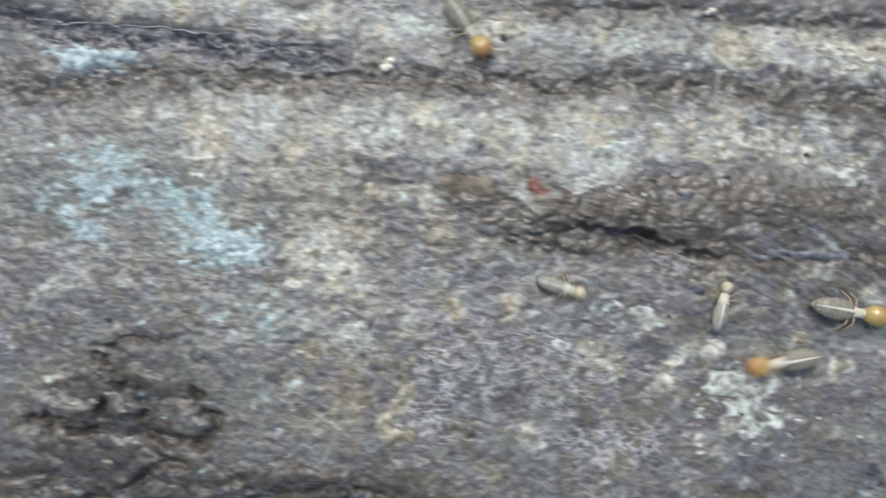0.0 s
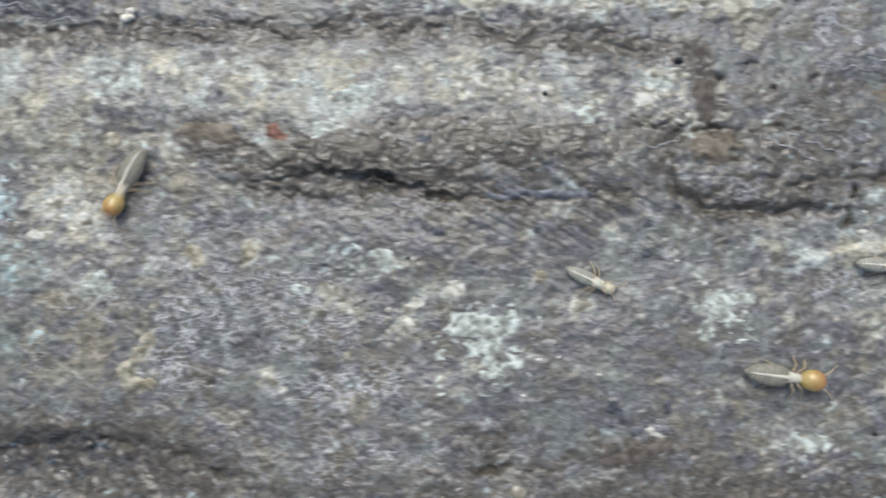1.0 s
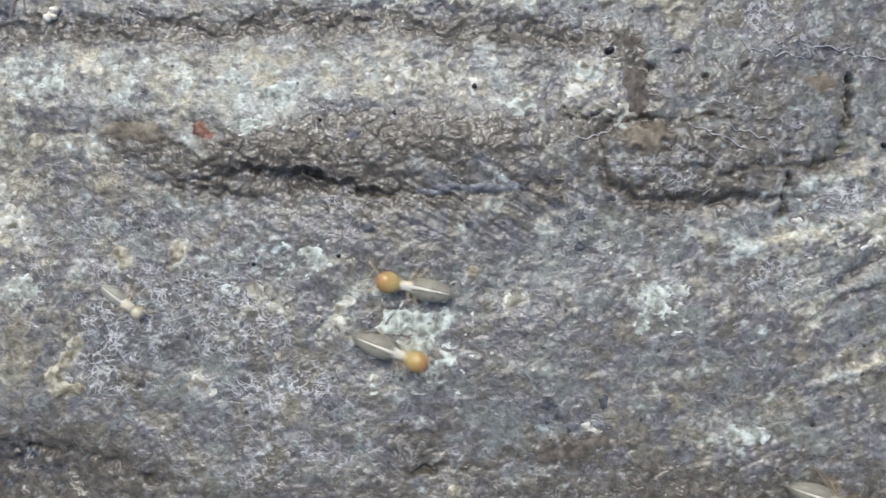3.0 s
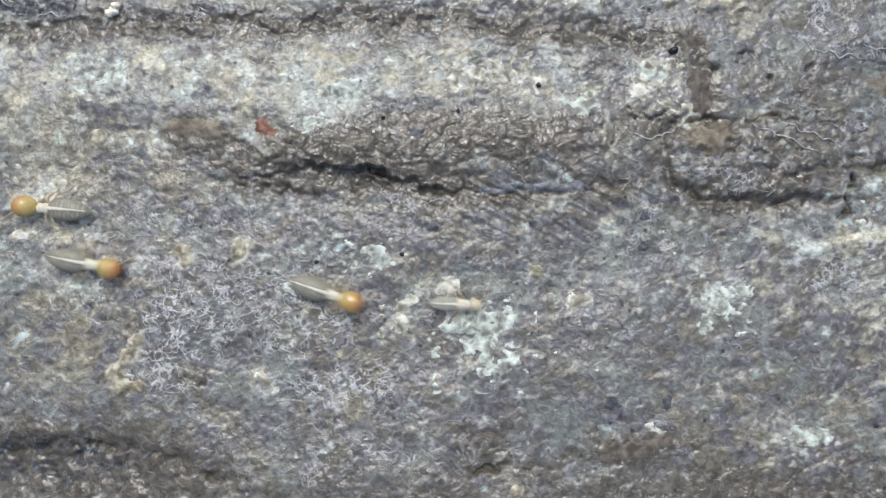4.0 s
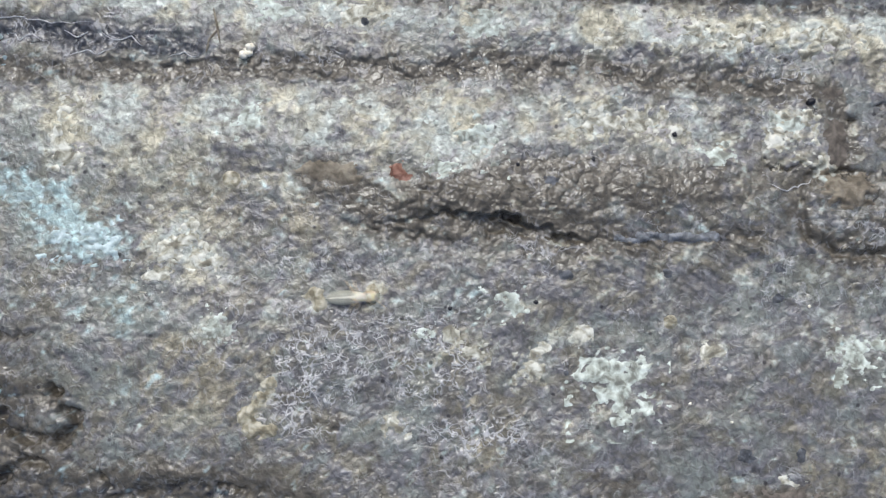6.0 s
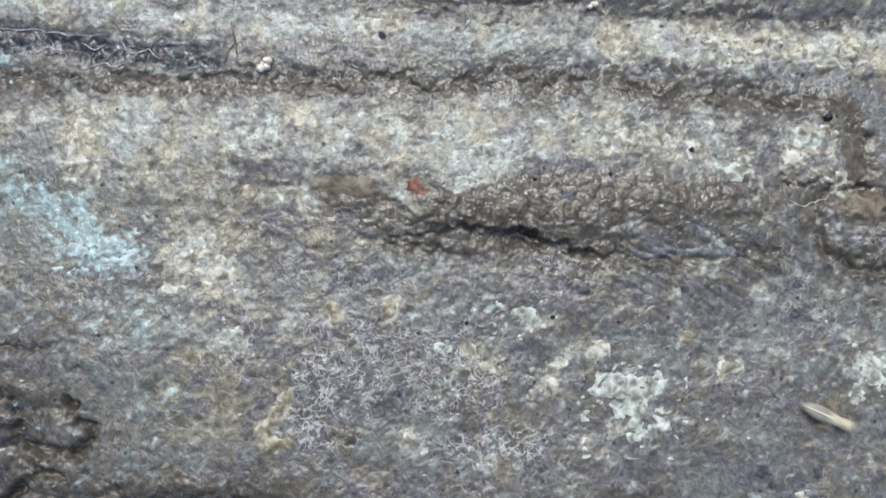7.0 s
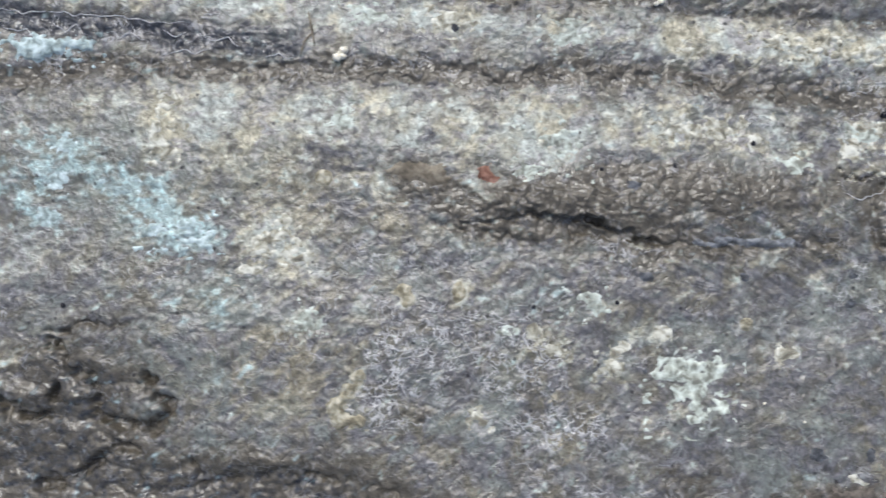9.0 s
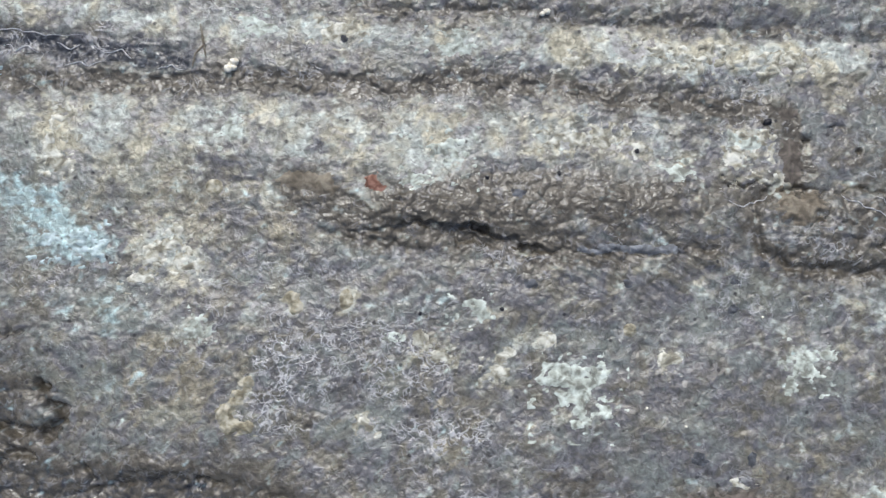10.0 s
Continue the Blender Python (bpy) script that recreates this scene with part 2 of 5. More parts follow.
PLATE = skin_material("beige_tergite", (0.28, 0.265, 0.21), (0.40, 0.38, 0.31), 0.22, 0.3, 0.15)
PALE_PLATE = skin_material("cream_tergite", (0.37, 0.365, 0.30), (0.50, 0.49, 0.41), 0.24, 0.3, 0.15)
STRIPE = skin_material("white_stripe", (0.60, 0.57, 0.47), (0.78, 0.75, 0.65), 0.4, 0.3)
LIMB = skin_material("straw_limb", (0.42, 0.33, 0.20), (0.58, 0.47, 0.31), 0.35, 0.2, 0.15)
PALE_HEAD = skin_material("pale_head", (0.54, 0.49, 0.34), (0.70, 0.65, 0.50), 0.28, 0.3, 0.0, 0.2)
CRUMB = skin_material("cream_grain", (0.72, 0.66, 0.52), (0.92, 0.90, 0.82), 0.5, 0.3)
RUST = crust_material("rust_flake", (0.11, 0.050, 0.034), (0.21, 0.100, 0.070), (0.36, 0.21, 0.16))
RESIN = crust_material("resin_lump", (0.118, 0.100, 0.074), (0.176, 0.150, 0.114), (0.27, 0.238, 0.185))
PITCH = skin_material("black_seed", (0.012, 0.012, 0.016), (0.035, 0.035, 0.045), 0.35, 0.3)
SCALE = crust_material("brown_scale", (0.066, 0.056, 0.046), (0.112, 0.096, 0.080), (0.18, 0.155, 0.132))
FIBRE = crust_material("slate_fibre", (0.070, 0.074, 0.080), (0.150, 0.158, 0.172), (0.31, 0.325, 0.35))
SOIL = crust_material("forest_soil", (0.03, 0.025, 0.02), (0.07, 0.055, 0.04), (0.13, 0.10, 0.07))
SLATE = crust_material("slate_fleck", (0.034, 0.036, 0.042), (0.072, 0.077, 0.088), (0.15, 0.16, 0.18))
BUFF = crust_material("buff_crust", (0.17, 0.150, 0.103), (0.34, 0.312, 0.228), (0.58, 0.55, 0.45))


# ---- the bark's relief, in millimetres ----
def perlin(x, y, sx, sy, seed):
    rs = np.random.RandomState(seed)
    perm = rs.permutation(512)
    ang = rs.rand(512) * 2 * np.pi
    u, v = x / sx + 211.3, y / sy + 157.7
    i, j = np.floor(u).astype(int), np.floor(v).astype(int)
    fu, fv = u - i, v - j
    su, sv = fu * fu * fu * (fu * (fu * 6 - 15) + 10), fv * fv * fv * (fv * (fv * 6 - 15) + 10)

    def corner(a, b):
        g = ang[perm[(perm[(i + a) & 511] + j + b) & 511]]
        return np.cos(g) * (fu - a) + np.sin(g) * (fv - b)

    low = corner(0, 0) * (1 - su) + corner(1, 0) * su
    high = corner(0, 1) * (1 - su) + corner(1, 1) * su
    return (low * (1 - sv) + high * sv) * 1.5


def fbm(x, y, sx, sy, seed, octaves=3, gain=0.5):
    total, amp = 0.0, 1.0
    for k in range(octaves):
        total = total + amp * perlin(x, y, sx / 2 ** k, sy / 2 ** k, seed + 17 * k)
        amp *= gain
    return total


def cells(x, y, size, seed):
    """Scattered points about size apart: the distance to the nearest, in sizes, and that point's own random number."""
    rs = np.random.RandomState(seed)
    perm, jx, jy, rnd = rs.permutation(512), rs.rand(512), rs.rand(512), rs.rand(512)
    u, v = x / size + 300, y / size + 300
    i, j = np.floor(u).astype(int), np.floor(v).astype(int)
    best, own = np.full(np.shape(x), 9.0), np.zeros(np.shape(x))
    for a in (-1, 0, 1):
        for b in (-1, 0, 1):
            k = perm[(perm[(i + a) & 511] + j + b) & 511]
            d = (u - i - a - jx[k]) ** 2 + (v - j - b - jy[k]) ** 2
            own, best = np.where(d < best, rnd[k], own), np.minimum(d, best)
    return np.sqrt(best), own


def step(a, b, v):
    t = np.clip((v - a) / (b - a), 0, 1)
    return t * t * (3 - 2 * t)


def away(x, y, pts):
    """Distance to a line of points, and how far above it (to +y) the place lies."""
    best, side = np.full(np.shape(x), 1e9), np.zeros(np.shape(x))
    for (ax, ay), (bx, by) in zip(pts, pts[1:]):
        dx, dy = bx - ax, by - ay
        t = np.clip(((x - ax) * dx + (y - ay) * dy) / (dx * dx + dy * dy), 0, 1)
        ex, ey = x - ax - t * dx, y - ay - t * dy
        d = np.hypot(ex, ey)
        s = np.where(ey >= 0, 1.0, -1.0)
        side, best = np.where(d < best, s, side), np.minimum(d, best)
    return best, best * side


def spot(x, y, at, rx, ry=None, turn=0.0):
    ry = ry or rx
    c, s = math.cos(radians(turn)), math.sin(radians(turn))
    u, v = (x - at[0]) * c + (y - at[1]) * s, -(x - at[0]) * s + (y - at[1]) * c
    return np.exp(-(u / rx) ** 2 - (v / ry) ** 2)


def line(x, y, pts, width):
    return np.exp(-(away(x, y, pts)[0] / width) ** 2)


def ledge(x, y, pts, lift, back, depth, front):
    """A broken edge: raised above the line, cut in below it."""
    d, s = away(x, y, pts)
    ends = np.exp(-((d - np.abs(s)) / 1.0) ** 2)
    up = lift * np.exp(-np.clip(s, 0, None) / back) * step(-0.10, 0.12, s)
    down = depth * np.exp(-(np.clip(-s, 0, None) / front) ** 2) * (1 - step(-0.05, 0.15, s))
    return (up - down) * ends


# The lines of the place: grooves, cracks and stripes.
UPPER_GROOVE = [(-47.0, 16.8), (-43.8, 17.0), (-41.6, 17.3), (-37.9, 18.1), (-35.3, 17.8), (-31.9, 17.7), (-25.2, 17.8), (-19.3, 18.3), (-13.1, 18.1), (-8.2, 17.8), (-2.5, 18.5), (3.2, 18.3), (6.2, 18.0), (9.2, 17.1), (13.3, 17.0), (19.2, 16.7)]
SLATE_GROOVE = [(-49.0, 22.2), (-46.6, 22.0), (-44.0, 21.2), (-40.1, 21.0), (-35.9, 20.7), (-31.6, 20.2), (-27.4, 20.0), (-24.4, 19.6)]
TOP_GROOVE = [(-10.9, 24.5), (-8.3, 23.5), (-5.3, 23.5), (-2.4, 24.0), (3.2, 23.9), (6.5, 23.2), (9.9, 23.1), (13.3, 23.0), (17.5, 22.6), (21.7, 23.1), (25.0, 22.3), (28.3, 22.4)]
RIGHT_SEAM = [(6.2, 19.8), (7.4, 19.2), (10.8, 18.4), (13.7, 17.9), (15.0, 18.3), (20.8, 18.9), (25.0, 18.7), (28.3, 19.7)]
SHELF = [(-10.5, 7.1), (-8.2, 7.0), (-6.9, 7.6), (-5.7, 7.8), (-3.6, 7.5), (-1.3, 7.45), (0.4, 6.9), (2.2, 6.4), (4.2, 6.0)]
SHELF_LOW = [(-13.3, 6.9), (-11.6, 6.6), (-9.5, 6.2), (-7.4, 5.9), (-5.5, 5.9)]
SHELF_TAIL = [(4.2, 6.0), (6.4, 5.7), (9.7, 5.8), (11.4, 5.6), (13.4, 6.1), (16.0, 6.2)]
SHELF_MID = [(-3.6, 6.8), (-1.1, 6.4), (1.4, 6.1), (3.5, 5.8)]
DIAGONAL = [(9.3, 8.9), (10.1, 7.9), (10.8, 7.0), (12.6, 6.3)]
KNOT_UNDER = [(18.4, 7.4), (19.7, 6.4), (21.1, 5.5), (22.6, 5.0), (24.6, 5.1), (26.2, 5.2), (28.1, 5.1), (29.7, 4.9)]
KNOT_ARC = [(20.4, 11.0), (19.1, 9.6), (18.8, 7.9), (19.7, 6.4), (21.2, 5.4)]
RESIN_RING = [(23.9, 10.4), (24.4, 9.4), (23.8, 8.4), (22.4, 8.0), (20.8, 8.4)]
KNOT_TOP = [(16.5, 11.2), (20.4, 11.2), (23.2, 11.0), (26.4, 10.9), (29.5, 10.7), (33.4, 9.7)]
KNOT_GROOVE = [(26.2, 6.7), (29.0, 6.8), (31.7, 7.2), (34.1, 7.5), (36.4, 7.6)]
KNOT_SIDE = [(36.5, 13.6), (36.2, 12.0), (36.3, 11.2), (36.1, 10.2), (35.8, 9.2), (35.9, 8.4)]
KNOT_EDGE = [(31.9, 6.1), (31.4, 5.1), (31.2, 3.8)]
HOLLOW_A = [(-37.2, -6.4), (-37.0, -8.2), (-35.6, -8.0), (-35.0, -8.4), (-33.7, -8.7), (-32.5, -8.6), (-31.7, -7.6), (-32.0, -6.0), (-33.5, -4.9)]
HOLLOW_B = [(-45.2, -7.0), (-43.0, -7.6), (-41.6, -8.0), (-40.6, -7.8), (-40.1, -7.0), (-40.0, -6.0)]
HOLLOW_C = [(-40.9, -2.0), (-36.8, -1.2), (-33.1, -1.0)]
HOLLOW_D = [(-40.6, -2.6), (-39.6, -3.4), (-38.9, -4.4), (-37.2, -5.6)]
HOLLOW_E = [(-41.1, -12.9), (-38.3, -12.4), (-36.3, -10.4), (-33.9, -10.3)]
FOOT_A = [(-30.6, -9.8), (-29.0, -12.6), (-28.3, -12.2), (-25.1, -12.0), (-23.8, -12.1), (-21.7, -12.2), (-20.1, -11.5)]
FOOT_C = [(5.4, -13.6), (7.5, -13.2), (9.9, -13.4)]
FOOT_B = [(-21.4, -11.7), (-18.2, -12.3), (-14.6, -12.9), (-10.6, -14.5)]
STRIPE_A = [(28.9, 1.6), (33.1, 2.3), (37.0, 3.6), (39.0, 3.8), (43.2, 6.2)]
STRIPE_B = [(33.8, -7.6), (35.4, -7.2), (37.3, -6.3), (39.7, -5.6), (43.2, -4.9)]
STRIPE_C = [(31.5, 5.8), (35.0, 6.1), (38.9, 7.2), (44.4, 8.1)]
GAP_A = [(35.5, -0.9), (37.9, 0.8), (44.1, 1.4)]
GAP_B = [(33.0, -3.6), (35.4, -2.1), (38.5, -1.4)]
TWIG_SCAR = [(21.2, 16.5), (22.0, 15.1), (22.1, 12.9), (22.2, 10.8)]


def grain_warp(x, y):
    return (x + 0.45 * fbm(x, y, 2.2, 1.6, 11, 3), y + 0.32 * fbm(x, y, 2.6, 1.5, 23, 3))


def relief(x, y):
    """Height of the bark in mm, and the fields that say what grows, soaks in or is painted dark."""
    wx, wy = grain_warp(x, y)
    L = lambda pts, w: line(wx, wy, pts, w)
    S = lambda at, rx, ry=None, turn=0.0: spot(wx, wy, at, rx, ry, turn)
    ex, ey = wx + 0.25 * fbm(x, y, 0.9, 0.7, 29, 2), wy + 0.42 * fbm(x, y, 0.95, 1.2, 31, 2)
    ragged = np.clip(0.75 + 0.9 * fbm(x, y, 2.0, 1.4, 33, 2), 0.1, 1.2)
    up = L(UPPER_GROOVE, 1.15)
    slate = L(SLATE_GROOVE, 1.25)
    top = L(TOP_GROOVE, 0.85)
    seam = L(RIGHT_SEAM, 0.75)
    scar = L(TWIG_SCAR, 0.75)
    hollow = S((-38.6, -6.4), 5.6, 4.6) + S((-41.9, -12.6), 7.0, 3.2) + 0.85 * S((-30.1, -12.8), 6.5, 2.4) + 0.75 * S((-23.1, -12.6), 5.5, 2.0) + 0.5 * S((-18.1, -14.1), 6.5, 2.4)
    hollow = np.clip(hollow, 0, 1)
    shelf_d, shelf_s = away(ex, ey, SHELF)
    above = step(-0.9, 0.25, shelf_s)
    mound = S((-3.2, 8.6), 6.5, 2.0, -4) * (0.45 + 0.55 * above) + 0.5 * S((9.2, 9.0), 7.5, 2.0, -4)
    knot_c = (26.9, 7.9)
    knot_d = (np.abs(ex - knot_c[0]) / 8.3) ** 2.4 + (np.abs(ey - knot_c[1]) / 3.0) ** 2.4
    knot = np.clip(1.0 - knot_d, 0, 1) ** 0.8
    skirt = np.exp(-((knot_d - 1.25) / 0.35) ** 2)
    cracks = (0.35 * line(ex, ey, KNOT_TOP, 0.12) + 0.45 * line(ex, ey, KNOT_GROOVE, 0.34)) * ragged + 1.2 * line(ex, ey, KNOT_SIDE, 0.30) * np.clip(ragged + 0.2, 0.3, 1.2) + 0.9 * line(ex, ey, KNOT_EDGE, 0.26)
    P = lambda at, rx, ry: spot(ex, ey, at, rx, ry)
    cracks = cracks + 0.55 * (P((22.9, 14.4), 0.15, 0.3) + P((26.4, 13.5), 0.14, 0.32) + P((24.9, 15.3), 0.3, 0.14) + P((29.2, 14.4), 0.22, 0.14) + P((38.2, 9.3), 0.25, 0.2) + P((32.1, 7.9), 0.22, 0.16))
    E = lambda pts, w: line(ex, ey, pts, w)
    pits = (1.2 * E(HOLLOW_A, 0.40) + 1.1 * E(HOLLOW_B, 0.38) + 0.4 * E(HOLLOW_C, 0.30) + 0.8 * E(HOLLOW_D, 0.30) + 0.8 * E(HOLLOW_E, 0.4) + (0.65 * E(FOOT_A, 0.36) + 0.5 * E(FOOT_B, 0.36) + 0.6 * E(FOOT_C, 0.2)) * np.clip(0.5 + 1.6 * fbm(x, y, 1.6, 1.6, 37, 2), 0, 1)) * ragged
    h = 0.45 * fbm(x, y, 26, 12, 3, 2) + 0.11 * fbm(wx, wy, 4.0, 2.6, 5, 3)
    h = h + 0.55 * np.clip(mound, 0, 1) + 0.50 * np.clip(knot, 0, 1) * (0.35 + 0.65 * S((23.5, 8.0), 7.5, 8.0)) - 0.18 * skirt * S((21.0, 7.0), 8.0, 8.0)
    h = h - 0.34 * up - 0.50 * slate - 0.42 * top - 0.3 * seam - 0.25 * scar - 0.75 * hollow
    h = h - 0.9 * np.clip(cracks, 0, 1) - 0.9 * np.clip(pits, 0, 1)
    plates = S((-42.5, -6.6), 1.9, 0.9) + S((-33.9, -6.9), 1.9, 1.2, 10) + S((-38.3, -6.6), 1.1, 1.0) + 0.8 * S((-36.2, -4.6), 1.5, 0.9) + 0.7 * S((-40.6, -4.8), 1.2, 1.4) + 0.8 * S((-36.0, -10.2), 3.0, 0.9, -8) + 0.7 * S((-24.5, -10.8), 3.4, 0.8)
    h = h + 0.42 * np.clip(plates, 0, 1)
    deep = 0.22 + 0.78 * S((-1.6, 7.2), 4.6, 3.0)
    h = h + ledge(ex, ey, SHELF, 0.50, 1.3, 0.95, 0.40) * deep * np.clip(ragged, 0.6, 1.2) - 0.45 * E(SHELF_MID, 0.26) * ragged - 0.18 * L(DIAGONAL, 0.3) - 0.35 * E(SHELF_LOW, 0.24) * ragged - 0.22 * E(SHELF_TAIL, 0.22) * ragged
    h = h - 0.34 * E(KNOT_ARC, 0.34) * np.clip(ragged, 0.4, 1.1) - 0.22 * E(RESIN_RING, 0.22)
    under, over_s = away(ex, ey, KNOT_UNDER)
    # strip below the ledges, for colour only: shade is painted there
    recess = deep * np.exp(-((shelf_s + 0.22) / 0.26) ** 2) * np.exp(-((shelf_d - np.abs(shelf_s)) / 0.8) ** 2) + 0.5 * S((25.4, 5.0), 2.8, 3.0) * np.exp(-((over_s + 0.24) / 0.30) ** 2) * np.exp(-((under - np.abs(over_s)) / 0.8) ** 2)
    h = h - 0.42 * E(KNOT_UNDER, 0.42) * np.clip(ragged, 0.4, 1.1) * (0.12 + 0.88 * S((25.2, 4.8), 3.4, 3.0))
    h = h + 0.22 * L(STRIPE_A, 0.5) + 0.22 * L(STRIPE_B, 0.45) + 0.15 * L(STRIPE_C, 0.4) - 0.3 * L(GAP_A, 0.55) - 0.2 * L(GAP_B, 0.5)
    rough = np.clip(0.32 + 0.5 * L(SHELF, 2.0) + up + slate + top + 0.35 * hollow + np.clip(mound, 0, 1) + 0.8 * np.clip(knot, 0, 1) + seam, 0, 1.2)
    brush = fbm(x * 0.75 + y * 0.66, (y * 0.75 - x * 0.66), 2.6, 0.55, 191, 3, 0.6)
    swept = np.clip(S((-27.1, 3.6), 13, 9) + 0.8 * S((-8.6, -7.2), 12, 5) + 0.7 * S((33.5, -2.1), 9, 8) + S((16.7, 20.3), 9, 1.5), 0, 1)
    h = h + 0.05 * brush * swept + 0.45 * hollow * np.abs(perlin(wx, wy, 2.3, 1.7, 87))
    sl = np.clip(S((38.6, 0.6), 7, 11) + 0.7 * S((31.1, -12.8), 9, 4), 0, 1)
    slit = fbm(x * 0.94 + y * 0.34, y * 0.94 - x * 0.34, 5.5, 0.75, 197, 3, 0.6)
    h = h + 0.07 * slit * sl
    # rounded lumps with sharp creases, largest in the broken places; thin curling wrinkles everywhere
    lx, ly = x + 0.16 * fbm(x, y, 1.1, 1.1, 27, 2), y + 0.16 * fbm(x, y, 1.1, 1.1, 35, 2)
    big_l, small_l = np.abs(perlin(lx, ly, 1.05, 0.95, 41)), np.abs(perlin(lx, ly, 0.50, 0.48, 43))
    far, own = cells(lx, ly, 0.82, 45)
    bead = np.clip(1 - (far / (0.50 + 0.40 * own)) ** 2, 0, 1) ** 0.8 * (0.4 + 0.6 * own)
    lumps = np.clip(1.0 * big_l + 0.45 * small_l + 0.35 * bead, 0, 1.4)
    slant = x * 0.55 + y
    rib = fbm(x + 0.4 * wy, slant, 2.4, 0.62, 47, 2)
    h = h + 0.20 * rib * np.clip(0.3 * mound + 0.06 + S((11.2, 5.0), 7.5, 2.4), 0, 1)
    qx, qy = x + 0.22 * fbm(x, y, 0.8, 0.8, 61, 2), y + 0.22 * fbm(x, y, 0.8, 0.8, 67, 2)
    curl = np.abs(perlin(qx, qy, 0.62, 0.5, 71))
    veins = np.exp(-(curl / 0.075) ** 2)
    veiny = step(-0.35, 0.55, 0.6 * fbm(x, y, 6, 4, 73, 2) - 1.6 * hollow - 0.9 * np.clip(recess, 0, 1) + 0.9 * S((-11.8, -3.3), 6.5, 4.5) - 0.25 + 0.35 * S((-2.6, -7.5), 4.0, 2.5) + 0.8 * S((-2.2, -7.7), 2.2, 1.6) + 0.25 * slate + 0.35 * S((35.0, 5.5), 7, 3.5) + 0.2 * S((24.0, 2.0), 9, 2.0) + 0.3 * S((31.0, 15.5), 6, 2.5) - 0.35 * S((22.0, -9.0), 22, 7.0) - 0.1 * knot - 0.3 * np.clip(mound, 0, 1) - 0.7 * S((-27.3, 9.8), 9, 5) - 0.8 * S((-27.6, -2.4), 4, 4))
    calm = 1 - 0.55 * veiny
    smooth = step(-0.15, 0.25, fbm(wx, wy, 3.4, 1.5, 53, 2))
    rough = rough * (1 - 0.65 * smooth) * (1 - 0.6 * hollow)
    h = h + (0.01 + 0.13 * rough) * big_l + (0.03 * rough * small_l + (0.01 + 0.24 * rough) * bead * (1 - 0.55 * hollow)) * calm + 0.05 * fbm(wx, wy, 1.7, 1.3, 49, 2)
    h = h + 0.06 * veins * (0.25 + 0.75 * veiny)
    h = h + 0.022 * calm * fbm(x, y, 0.5, 0.45, 79, 2, 0.5)
    wash = step(0.1, 0.6, fbm(x, y, 4.5, 3.2, 201, 3))
    return h, dict(slit=slit * sl, wash=wash, recess=recess, brush=brush, swept=swept, wx=wx, wy=wy, up=up, slate=slate, top=top, seam=seam, scar=scar, hollow=hollow, mound=mound, knot=knot, cracks=cracks, pits=pits, veiny=veiny, veins=veins, lumps=lumps, lx=lx, ly=ly)


